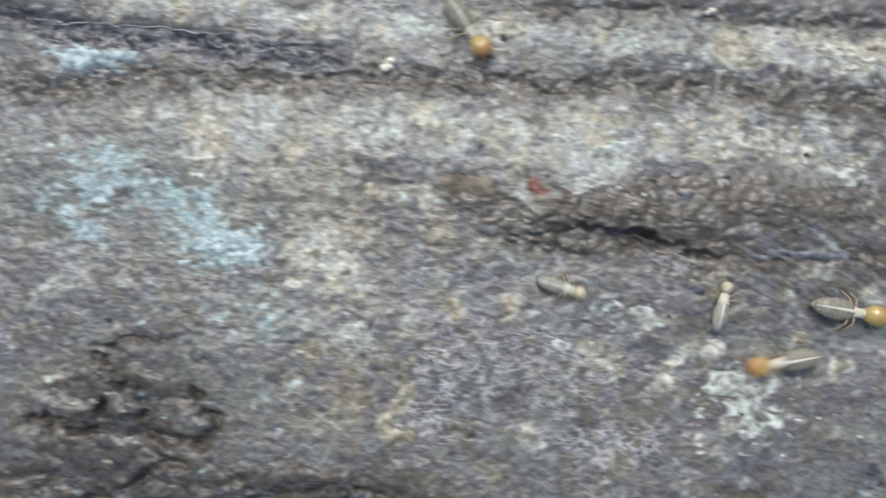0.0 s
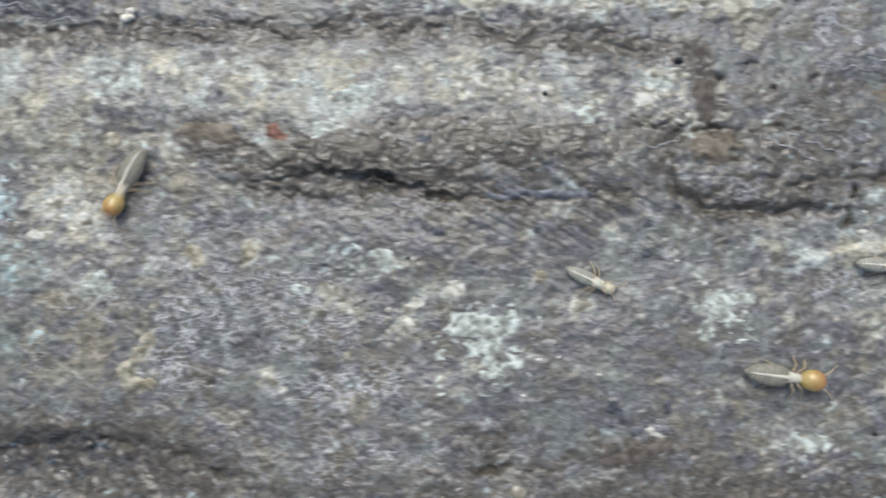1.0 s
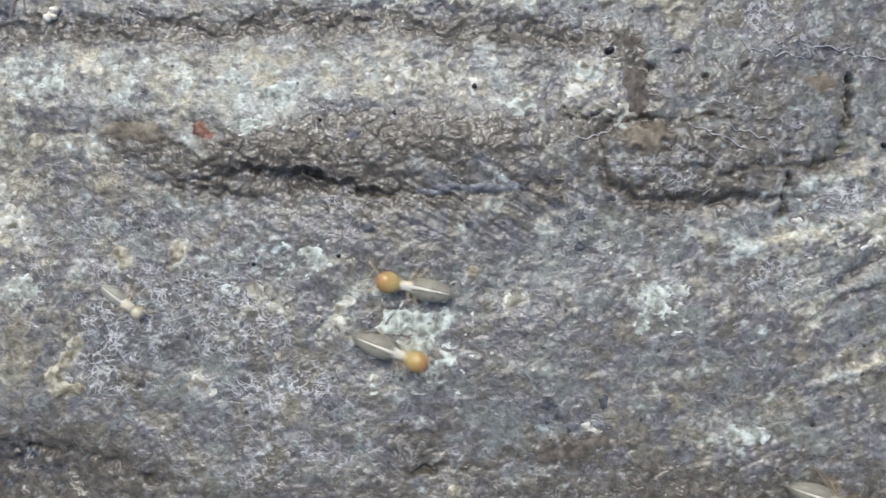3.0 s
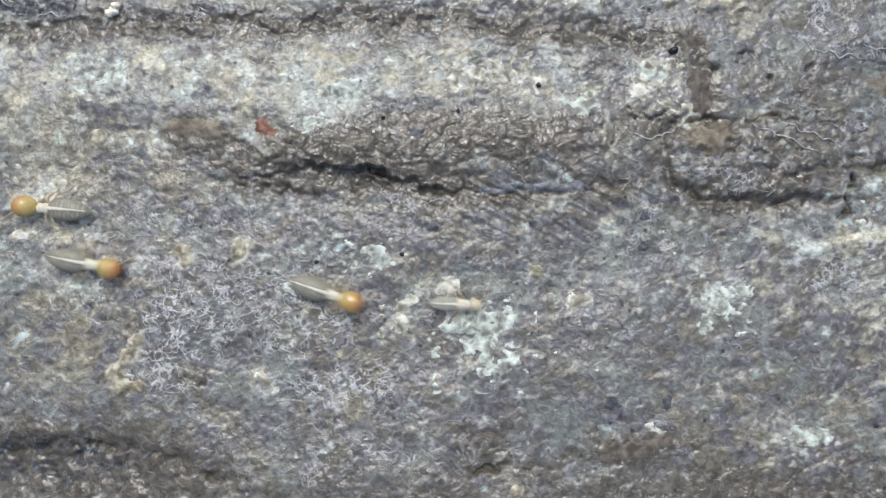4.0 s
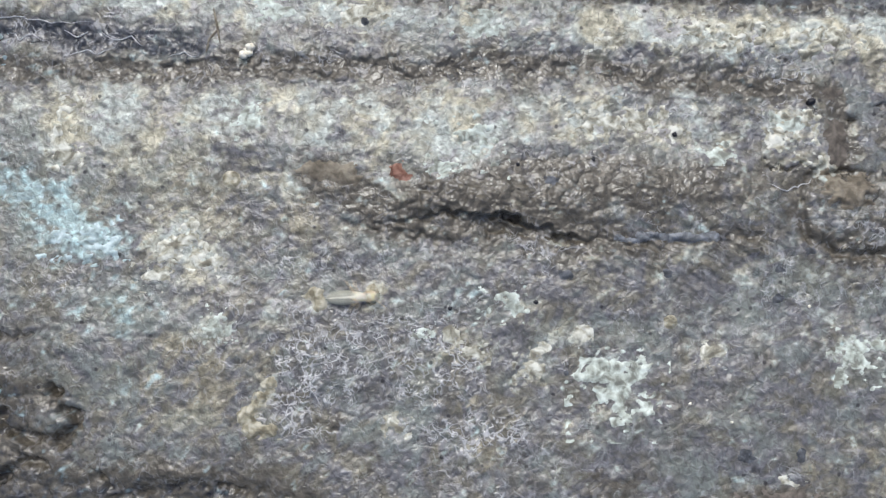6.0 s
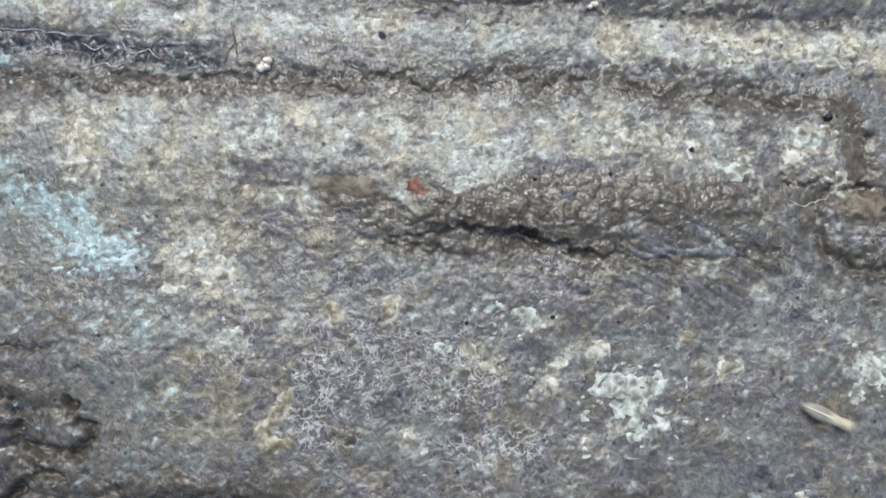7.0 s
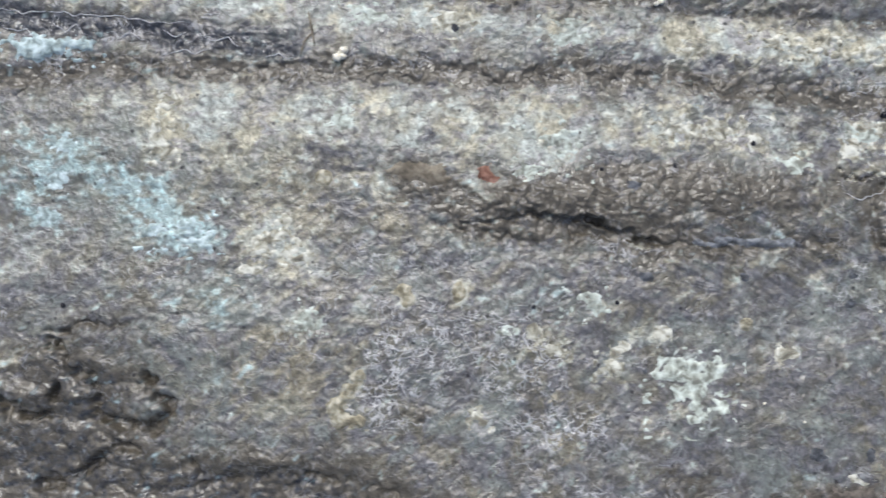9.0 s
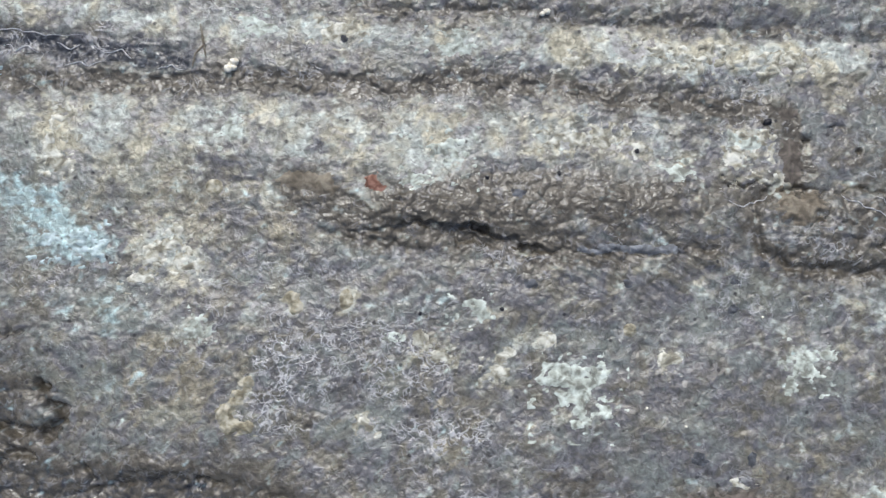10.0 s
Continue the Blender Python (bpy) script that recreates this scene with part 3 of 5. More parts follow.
def growth(x, y, f):
    """What covers the bark, each 0 to 1: pale crust, blue-green lichen, moist and shaded brown, tan, dark slate,
    wetness.
    """
    wx, wy = f["wx"], f["wy"]
    L = lambda pts, w: line(wx, wy, pts, w)
    S = lambda at, rx, ry=None, turn=0.0: spot(wx, wy, at, rx, ry, turn)
    n1 = fbm(x, y, 1.5, 0.95, 101, 3, 0.65)
    # the lower slope is combed aslant
    slope = step(6.0, 1.0, y) * step(16.0, 4.0, x)
    ux, uy = 0.77 * x + 0.64 * y, 0.77 * y - 0.64 * x
    n1 = n1 * (1 - slope) + slope * fbm(ux, uy, 1.9, 0.8, 103, 3, 0.65)
    n2 = fbm(x, y, 0.62, 0.52, 131, 2, 0.5)
    n3 = fbm(x, y, 3.6, 2.2, 151, 2) * (1 - slope) + slope * fbm(ux, uy, 4.6, 1.8, 153, 2)
    chip = cells(f["lx"] + 0.3 * n2, f["ly"] + 0.3 * n1, 1.35, 161)[1] - 0.5
    chip2 = cells(f["lx"] + 0.2 * n2, f["ly"] + 0.2 * n1, 0.75, 163)[1] - 0.5
    streak = fbm(x + 0.9 * y, y - 0.35 * x, 3.2, 0.7, 171, 3)
    # pale crust: the strip between the two upper grooves, the slope below them, and spots
    pale = 0.80 * L([(-40.8, 23.8), (-27.7, 22.8), (-18.2, 22.5), (-8.3, 21.9), (1.1, 21.4)], 1.25)
    pale = pale + 1.05 * L([(4.0, 21.2), (10.4, 21.4), (15.2, 20.5), (20.1, 20.3), (26.0, 21.0)], 1.35)
    pale = pale + 0.50 * L([(-33.7, 15.2), (-22.1, 15.0), (-12.2, 14.2), (-4.9, 13.9)], 3.0)
    pale = pale + 0.62 * L([(-5.7, 13.1), (3.2, 14.6), (9.2, 14.1), (13.2, 12.9)], 1.9)
    pale = pale + 0.9 * S((18.4, 14.0), 1.6, 1.3) + 0.7 * S((20.8, 11.2), 1.5, 0.8) + 0.8 * S((-5.7, 11.3), 1.5, 1.0)
    pale = pale + 0.80 * S((-24.3, 5.9), 2.6, 2.2) + 0.7 * S((-23.0, 3.7), 1.8, 1.4) + 0.5 * S((-32.4, 13.4), 2.2, 2.6)
    pale = pale + 0.9 * S((-14.8, 1.2), 0.75, 0.7) + 0.95 * S((-22.2, -0.3), 0.8, 0.8) + 0.75 * S((-10.7, 1.9), 0.7, 1.0)
    pale = pale + 0.6 * S((-0.7, 1.2), 1.3, 1.1) + 0.7 * S((-3.9, -2.0), 1.8, 1.2) + 0.65 * S((0.9, -2.3), 0.9, 1.9, -35) + 0.8 * S((3.7, -0.6), 0.7)
    pale = pale + 0.75 * L([(-17.8, 1.2), (-19.0, -0.5)], 0.42) + 0.7 * L([(-17.7, -4.2), (-19.8, -6.9)], 0.5) + 0.6 * S((-9.0, -7.6), 1.0, 1.4)
    pale = pale + 0.55 * S((12.8, -1.9), 1.0) + 0.6 * S((9.6, 0.2), 0.55) + 0.5 * S((12.4, -6.4), 1.1) + 0.5 * S((16.7, -0.6), 1.2, 0.7) + 0.5 * S((3.4, -7.8), 2.2, 1.6)
    pale = pale + 0.8 * S((-16.7, -1.1), 0.4) + 0.45 * S((27.4, -11.4), 3.6, 0.7, 12) + 0.5 * S((34.5, -15.5), 2.0, 0.8) + 0.5 * S((33.1, -2.8), 1.1)
    pale = pale + 0.95 * L(STRIPE_A, 0.75) + 0.85 * L(STRIPE_B, 0.5) + 0.65 * L(STRIPE_C, 0.6) + 0.55 * S((38.3, 2.9), 2.4, 1.2, 15) + 0.6 * S((41.6, 15.1), 2.5, 1.0) + 0.5 * S((37.8, 8.1), 1.3)
    pale = pale + 0.8 * S((-42.9, 2.9), 1.3, 2.2, -25) + 0.55 * S((-42.5, -4.1), 2.2, 0.7) + 0.7 * S((-33.0, -11.7), 0.8) + 0.6 * S((-40.8, -11.7), 1.0) + 0.5 * S((-33.0, 13.2), 0.8, 2.0, 25) + 0.5 * S((-24.0, -12.2), 0.9)
    brush, swept = f["brush"], f["swept"]
    pale = pale * (0.85 + 0.3 * streak) - 0.01 + 0.13 * step(-8, 4, wy) + 0.14 * brush * swept + 0.14 * f["slit"] + 0.26 * n3
    pale = pale + 0.22 * S((11.4, 15.6), 4.5, 2.0) + 0.16 * S((-13.0, 14.4), 26, 4.0) + 0.14 * S((-27.2, 7.7), 9, 7) - 0.15 * S((16.3, -4.4), 7, 5) - 0.45 * np.clip(f["mound"], 0, 1) - 0.35 * f["up"] - 0.2 * np.clip(f["knot"], 0, 1)
    pale = pale + 0.3 * S((-9.1, 8.7), 1.3, 0.7) + 0.35 * S((-4.9, 8.4), 2.0, 0.5) + 0.3 * S((-1.0, 8.5), 1.3, 0.6) + 0.3 * S((2.0, 7.8), 1.2, 0.5) + 0.3 * S((6.3, 9.9), 1.0, 0.5) - 0.25 * S((3.0, 10.6), 9.0, 1.1)
    pale = pale - 0.5 * S((4.5, 11.2), 8.0, 1.1) + 0.10 * S((12.0, -1.0), 10, 3.0) + 0.2 * L([(5.0, 21.4), (13.3, 20.9), (27.0, 21.2)], 1.0) + 0.26 * S((26.0, 1.0), 12, 4.5) + 0.7 * S((-17.0, 9.9), 0.6, 1.2) - 0.08 * S((-18.5, 12.2), 1.3, 1.2) - 0.25 * S((-18.7, 6.7), 1.3, 1.2) + 0.35 * L([(7.0, 21.6), (13.3, 20.8), (19.0, 20.5), (27.0, 21.4)], 1.3) + 0.30 * S((6.4, -4.4), 2.6, 2.6) + 0.25 * S((22.6, -2.0), 1.8, 1.8) + 0.25 * S((26.8, -10.6), 2.4, 0.8) + 0.25 * S((-33.0, 13.3), 2.2, 2.6)
    blue = 0.80 * S((-31.0, 5.7), 2.8, 1.7) + 0.75 * S((-35.1, 8.6), 4.2, 2.2, -25) + 0.65 * S((-40.4, 11.1), 3.2, 2.0) + 0.7 * S((-41.2, 6.5), 1.9, 1.5) + 0.5 * S((-27.8, 0.9), 2.3, 1.6) + 0.55 * S((-44.1, 9.1), 2.5, 2.5)
    blue = blue + 0.15 * S((-28.0, -4.4), 2.6, 2.6) + 0.35 * S((-3.5, 1.6), 2.6, 1.6) + 0.45 * S((39.8, -14.1), 1.6, 1.4) + 0.35 * S((33.4, 4.6), 2.0, 0.9) + 0.3 * S((38.4, -4.5), 2.4, 1.2)
    blue = blue + 0.14 * swept * S((-35.6, 6.0), 13, 9) + 0.10 * brush * swept + 0.10 * n3
    # brown bark; cracks, pits and recesses under ledges get painted shade
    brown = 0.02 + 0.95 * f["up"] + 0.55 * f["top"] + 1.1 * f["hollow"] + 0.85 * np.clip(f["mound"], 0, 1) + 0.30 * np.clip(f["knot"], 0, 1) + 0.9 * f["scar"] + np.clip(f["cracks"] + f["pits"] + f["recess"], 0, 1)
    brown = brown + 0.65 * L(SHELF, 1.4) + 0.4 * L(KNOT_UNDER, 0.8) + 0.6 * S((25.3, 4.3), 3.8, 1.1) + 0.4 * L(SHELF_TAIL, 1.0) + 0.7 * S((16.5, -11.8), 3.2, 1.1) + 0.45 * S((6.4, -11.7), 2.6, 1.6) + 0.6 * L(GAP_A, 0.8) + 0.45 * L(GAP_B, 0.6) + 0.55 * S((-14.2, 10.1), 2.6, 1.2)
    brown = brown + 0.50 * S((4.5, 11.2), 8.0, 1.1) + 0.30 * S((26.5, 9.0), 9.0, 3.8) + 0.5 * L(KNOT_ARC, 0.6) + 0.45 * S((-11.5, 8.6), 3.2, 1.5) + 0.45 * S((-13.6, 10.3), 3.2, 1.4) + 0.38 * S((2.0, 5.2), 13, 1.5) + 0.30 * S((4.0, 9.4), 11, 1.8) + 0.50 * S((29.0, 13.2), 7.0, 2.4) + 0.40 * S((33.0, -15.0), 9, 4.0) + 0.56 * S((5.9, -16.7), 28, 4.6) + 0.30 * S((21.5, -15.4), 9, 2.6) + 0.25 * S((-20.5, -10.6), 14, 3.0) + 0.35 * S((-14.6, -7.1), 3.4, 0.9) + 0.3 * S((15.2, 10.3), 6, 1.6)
    tan = 0.60 * S((-25.2, 10.6), 8.5, 5.0) - 0.5 * S((-18.5, 12.2), 1.5, 1.3) - 0.4 * S((-18.7, 6.7), 1.3, 1.2) + 0.12 * S((-27.5, -4.0), 5.5, 4.5) + 0.5 * S((-22.4, -6.3), 1.6, 1.0) + 0.6 * S((-24.9, -1.4), 1.5, 1.0) + 0.4 * S((24.0, -10.0), 7.0, 3.0) + 0.42 * S((-23.5, -5.1), 6.5, 3.0, 20) + 0.45 * S((-6.9, 14.9), 9, 2.0) + 0.6 * S((-41.6, -4.0), 3.5, 1.2) + 0.55 * S((-15.7, 6.2), 1.8, 1.6) + 0.4 * S((37.2, -6.0), 5, 3) + 0.4 * S((-3.0, -8.7), 2.2, 1.0, 25)
    # dark slate tone in the grooves, the seam, the hollow and spots
    slate_dark = 0.46 * f["hollow"] + 0.80 * f["slate"] + 0.28 * f["seam"] + 0.25 * f["top"] + 0.55 * L([(32.3, 15.4), (36.2, 15.3)], 2.0) + 0.35 * S((-2.2, -7.9), 1.9, 1.4) + 0.5 * S((2.7, 3.3), 0.5) + 0.5 * S((17.5, 1.9), 0.5) + 0.4 * S((19.5, 5.1), 0.5)
    cut = lambda v, a, b, k1, k2: step(a, b, v + k1 * n1 + k2 * n2)
    chip3 = cells(f["lx"] + 0.7 * n1, f["ly"] + 0.5 * n3 + 0.3 * n2, 2.3, 167)[1] - 0.5
    pale = 0.95 * cut(pale + 0.26 * chip3 + 0.20 * chip + 0.16 * chip2 + 0.05, 0.28, 0.98, 0.36, 0.22)
    blue = 0.9 * cut(blue + 0.30 * chip2 + 0.2 * chip, 0.30, 1.10, 0.42, 0.3)
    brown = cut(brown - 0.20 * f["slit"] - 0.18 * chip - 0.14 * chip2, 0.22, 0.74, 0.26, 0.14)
    tan = cut(tan - 0.22 * chip + 0.16 * chip2 - 0.24 * chip3 + 0.42 * brush * swept + (0.20 + 0.16 * step(12.0, 0.0, x)) * n3 + 0.04, 0.16, 0.80, 0.25, 0.16)
    slate_dark = cut(slate_dark, 0.30, 0.72, 0.15, 0.25)
    pale = pale * (1 - 0.75 * slate_dark) * (1 - 0.9 * step(0.3, 0.8, f["hollow"])) * (1 - 0.8 * np.clip(f["recess"], 0, 1))
    wet = np.clip(0.35 + 0.5 * f["veiny"] + 0.4 * brown + 0.5 * slate_dark, 0, 1)
    return pale, blue, brown, tan, slate_dark, wet


def ground(x, y):
    """Smoothed height of the bark under a small walker, in mm."""
    k = np.array([-0.7, 0.0, 0.7])
    gx, gy = np.meshgrid(x + k, y + k)
    return float(np.mean(relief(gx, gy)[0]))


# ---- helpers for meshes ----
def part(name, bm, mat, parent=None, label="", at=None):
    me = bpy.data.meshes.new(name)
    bm.to_mesh(me)
    bm.free()
    me.materials.append(mat)
    for p in me.polygons:
        p.use_smooth = True
    ob = new(name, me)
    if parent:
        ob.parent = parent
    if at:
        ob.matrix_basis = at
    return tagged(ob, label)


def sheet(name, xs, ys, zs, mat, keep=None, attrs=()):
    """A grid of points as a mesh; keep: which quads stay."""
    rows, cols = xs.shape
    ids = np.arange(rows * cols).reshape(rows, cols)
    quads = np.stack([ids[:-1, :-1], ids[:-1, 1:], ids[1:, 1:], ids[1:, :-1]], -1).reshape(-1, 4)
    co = np.stack([xs, ys, zs], -1).reshape(-1, 3) * MM
    if keep is not None:
        quads = quads[keep.reshape(-1)]
        used = np.unique(quads)
        back = np.zeros(rows * cols, int)
        back[used] = np.arange(len(used))
        quads, co = back[quads], co[used]
    me = bpy.data.meshes.new(name)
    me.vertices.add(len(co))
    me.vertices.foreach_set("co", co.ravel().astype(np.float32))
    me.loops.add(quads.size)
    me.loops.foreach_set("vertex_index", quads.ravel().astype(np.int32))
    me.polygons.add(len(quads))
    me.polygons.foreach_set("loop_start", np.arange(0, quads.size, 4, dtype=np.int32))
    me.polygons.foreach_set("use_smooth", np.ones(len(quads), bool))
    for label, values in attrs:
        a = me.color_attributes.new(label, "FLOAT_COLOR", "POINT")
        rgba = np.ones((rows * cols, 4), np.float32)
        for k, v in enumerate(values):
            rgba[:, k] = v.ravel()
        a.data.foreach_set("color", rgba.ravel())
    me.update(calc_edges=True)
    me.materials.append(mat)
    return new(name, me)


# ---- the log: finely worked where the camera looks, plain all round ----
def spread(lo, hi, fine, out, count):
    mid = np.arange(lo, hi + fine / 2, fine)
    g = np.geomspace(fine, out, count)
    g = np.cumsum(g)
    return np.concatenate([(lo - g)[::-1], mid, hi + g])


LOG_R = 240.0


def build_log():
    xs = spread(-49, 49, 0.088, 330, 46)
    turn = spread(-22, 29, 0.088, 62, 46)
    x, s = np.meshgrid(xs, turn)
    h, f = relief(x, s)
    pale, blue, brown, tan, slate_dark, wet = growth(x, s, f)
    over = np.clip(np.abs(s) - 45, 0, None)
    angle = np.clip(over / LOG_R, 0, math.pi - 0.02)
    y = np.sign(s) * (np.minimum(np.abs(s), 45) + (LOG_R + h) * np.sin(angle))
    z = np.where(angle > 0, (LOG_R + h) * np.cos(angle) - LOG_R, h)
    # the ends close on the log's axis
    for col in (0, -1):
        x[:, col], y[:, col], z[:, col] = x[:, 2 * col + (col == 0)], 0.0, -LOG_R
    return tagged(sheet("bark_ground", x, y, z, BARK, attrs=(("cover", (pale, blue, brown)), ("tint", (tan, slate_dark, wet)), ("film", (f["veiny"], np.clip(f["lumps"], 0, 1), np.clip(0.8 * spot(f["wx"], f["wy"], (-28.2, 0.6), 2.2, 1.8) + 0.6 * spot(f["wx"], f["wy"], (-37.8, 9.7), 9, 5) + 0.5 * f["wash"], 0, 1))))),
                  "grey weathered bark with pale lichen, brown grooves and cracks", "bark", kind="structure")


build_log()


def build_soil():
    rs = spread(-3000, 3000, 150, 16000, 24)
    x, y = np.meshgrid(rs, rs)
    z = -400 + 40 * fbm(x, y, 900, 900, 301, 3)
    return tagged(sheet("ground", x, y, z, SOIL), "dark brown forest soil under the fallen log", "soil", kind="structure")


build_soil()


# ---- crusts of lichen that stand proud of the bark ----
def crust(name, blobs, mat, label, category, group, thick, seed, edge=0.5, ragged=0.5):
    lo = np.min([(b[0][0] - 1.9 * b[1], b[0][1] - 1.9 * b[2]) for b in blobs], 0)
    hi = np.max([(b[0][0] + 1.9 * b[1], b[0][1] + 1.9 * b[2]) for b in blobs], 0)
    x, y = np.meshgrid(np.arange(lo[0], hi[0], 0.11), np.arange(lo[1], hi[1], 0.11))
    h, f = relief(x, y)
    px, py = (f["wx"], f["wy"]) if ragged > 0.45 else (x, y)
    v = sum(b[3] * spot(px, py, *b[:3]) for b in blobs)
    v = v + ragged * (fbm(x, y, 1.3, 0.9, 500 + seed, 3, 0.7) + 0.9 * fbm(x, y, 0.55, 0.45, 540 + seed, 2))
    v = (v - edge) / 0.5
    z = h + thick * np.clip(v, -0.6, 1.0) + 0.045 * fbm(x, y, 0.8, 0.7, 580 + seed, 2) * np.clip(v, 0, 1)
    near = v > -0.35
    keep = near[:-1, :-1] | near[1:, 1:] | near[:-1, 1:] | near[1:, :-1]
    return tagged(sheet(name, x, y, z, mat, keep), label, category, group)


def lichen(blobs, mat, label, thick=0.16, seed=1):
    return crust("lichen_patch", blobs, mat, label, "lichen", "lichen patches", thick, seed, 0.42, 0.60)


lichen([((4.7, -3.1), 1.1, 0.9, 0.9), ((6.7, -3.4), 1.2, 1.0, 1.0), ((5.7, -4.7), 1.1, 0.8, 0.85), ((6.4, -6.3), 0.7, 1.0, 0.7), ((8.3, -5.6), 0.9, 0.6, 0.6)], CHALK, "bluish white crusty lichen patch on grey bark", 0.06, 1)
lichen([((23.0, -1.7), 0.95, 0.9, 1.0), ((21.8, -3.3), 0.6, 0.7, 0.75), ((24.2, -1.0), 0.7, 0.5, 0.6)], CHALK, "small white crusty lichen patch on grey bark", 0.06, 2)
lichen([((-31.0, 6.0), 1.3, 0.8, 0.75), ((-33.4, 5.5), 1.0, 0.6, 0.6), ((-29.3, 5.0), 0.7, 0.7, 0.6)], AQUA, "pale sky-blue lichen crust on tan bark", 0.12, 3)
lichen([((-43.6, 19.2), 1.2, 0.8, 1.05), ((-42.2, 19.4), 1.3, 0.6, 1.0), ((-40.3, 19.5), 1.4, 0.5, 1.0)], AQUA, "pale turquoise lichen smear beside dark groove", 0.2, 4)
lichen([((14.8, 20.7), 2.2, 0.8, 0.8), ((18.9, 20.1), 2.2, 0.7, 0.9), ((11.6, 21.5), 1.6, 0.7, 0.7), ((22.1, 20.5), 1.4, 0.9, 0.7)], STRAW, "fibrous yellowish white lichen strip between grooves", 0.2, 5)
lichen([((-3.9, 13.2), 1.2, 0.8, 0.95), ((-5.7, 11.2), 0.9, 0.6, 0.7), ((-2.5, 13.9), 0.7, 0.6, 0.6)], CHALK, "cool white lichen crust on the pale slope", 0.08, 6)
lichen([((7.2, 14.2), 1.8, 0.9, 0.75), ((4.4, 14.8), 1.4, 0.8, 0.7), ((10.4, 13.8), 1.2, 0.7, 0.6)], STRAW, "cream lichen crust on the pale slope", 0.08, 7)
lichen([((-0.5, 1.4), 0.55, 0.8, 0.95), ((-1.9, 1.8), 0.9, 0.35, 0.7)], CHALK, "small greenish white lichen flake on bark", 0.07, 8)
lichen([((-24.1, 5.7), 1.3, 1.3, 0.8), ((-25.4, 4.7), 0.9, 0.8, 0.6), ((-22.6, 4.1), 0.9, 0.7, 0.6)], STRAW, "cream coloured lichen crust on tan bark", 0.08, 9)
lichen([((37.2, 2.7), 1.6, 0.7, 0.9), ((39.9, 3.9), 1.6, 0.6, 0.8), ((33.7, 1.8), 1.0, 0.5, 0.6)], STRAW, "cream lichen streak along a slanting ridge", 0.14, 10)
lichen([((39.9, -13.7), 0.9, 0.8, 0.8), ((40.1, -15.6), 1.0, 0.6, 0.8)], CHALK, "pale mint lichen patch on grey bark", 0.14, 11)
lichen([((-21.6, -0.6), 0.8, 0.6, 0.9), ((-21.8, 0.4), 0.5, 0.5, 0.6)], CHALK, "tiny chalk white lichen fleck on bark", 0.07, 12)

lichen([((-32.3, 15.3), 0.9, 0.5, 1.0), ((-33.5, 14.2), 0.5, 0.8, 1.0), ((-33.7, 12.9), 0.5, 0.8, 1.0), ((-32.7, 11.6), 0.9, 0.7, 1.2)], STRAW, "cream hook-shaped lichen crust on tan bark", 0.12, 13)
lichen([((17.5, 13.2), 0.6, 0.8, 0.8), ((18.8, 14.4), 1.1, 0.5, 0.8), ((20.0, 13.3), 0.4, 0.7, 0.7), ((18.8, 11.5), 1.1, 0.4, 0.8)], STRAW, "ring of cream lichen round bare brown bark", 0.10, 14)


for k, (at, rx, ry, mat) in enumerate((
        ((-3.9, -2.0), 0.8, 0.5, STRAW), ((1.1, -1.5), 0.7, 0.6, STRAW), ((0.3, -3.3), 0.7, 0.7, STRAW), ((3.7, -0.6), 0.55, 0.5, STRAW), ((12.8, -1.9), 0.7, 0.6, STRAW),
        ((18.4, 14.2), 1.0, 0.7, CHALK), ((13.2, 12.1), 0.8, 0.5, CHALK), ((-7.3, -0.5), 0.5, 0.35, CHALK), ((-5.5, -0.8), 0.45, 0.4, STRAW), ((-9.0, -7.2), 0.6, 0.6, STRAW),
        ((-26.3, 3.2), 0.9, 0.7, STRAW), ((-41.4, 6.5), 0.8, 0.5, AQUA), ((-35.9, 8.9), 0.9, 0.4, AQUA), ((-40.5, 12.0), 0.9, 0.5, AQUA), ((22.3, -1.5), 0.6, 0.5, CHALK),
        ((28.5, -11.1), 1.0, 0.4, CHALK), ((-12.4, 22.1), 1.4, 0.8, STRAW), ((-18.2, 22.5), 1.2, 0.7, CHALK), ((-3.4, 21.3), 1.2, 0.7, CHALK), ((5.6, 20.2), 1.0, 0.5, STRAW), ((-19.9, 14.4), 0.9, 0.9, CHALK), ((18.0, -10.6), 0.7, 0.3, STRAW), ((-40.8, 9.2), 0.8, 0.6, AQUA))):
    tone = {CHALK: "whitish", STRAW: "cream", AQUA: "pale blue"}[mat]
    lichen([(at, rx, ry, 0.95), ((at[0] + 0.5 * rx, at[1] - 0.4 * ry), 0.6 * rx, 0.6 * ry, 0.6)], mat, "small " + tone + " lichen fleck on grey bark", 0.045, 60 + k)


# ---- small things lying on the bark ----
def ball(rx, ry, rz, at=(0, 0, 0), seg=14, lump=0.0, seed=0, bm=None):
    """An uneven rounded body, in mm."""
    b = bm or bmesh.new()
    made = bmesh.ops.create_uvsphere(b, u_segments=seg, v_segments=max(6, seg * 2 // 3), radius=1.0)["verts"]
    for v in made:
        k = 1 + lump * noise.noise(v.co * 1.8 + Vector((seed * 7.3, 1.7, seed)))
        v.co = Vector(((v.co.x * rx * k + at[0]) * MM, (v.co.y * ry * k + at[1]) * MM, (v.co.z * rz * k + at[2]) * MM))
    return b


def sits(at, sink=0.0, rz=0.0):
    return pose(at[0] * MM, at[1] * MM, (float(relief(np.array([at[0]]), np.array([at[1]]))[0][0]) - sink) * MM, 0, 0, rz)


def bare(name, at, label, category, sink=0.0, rz=0.0, group=""):
    e = new(name)
    e.matrix_basis = sits(at, sink, rz)
    return tagged(e, label, category, group)


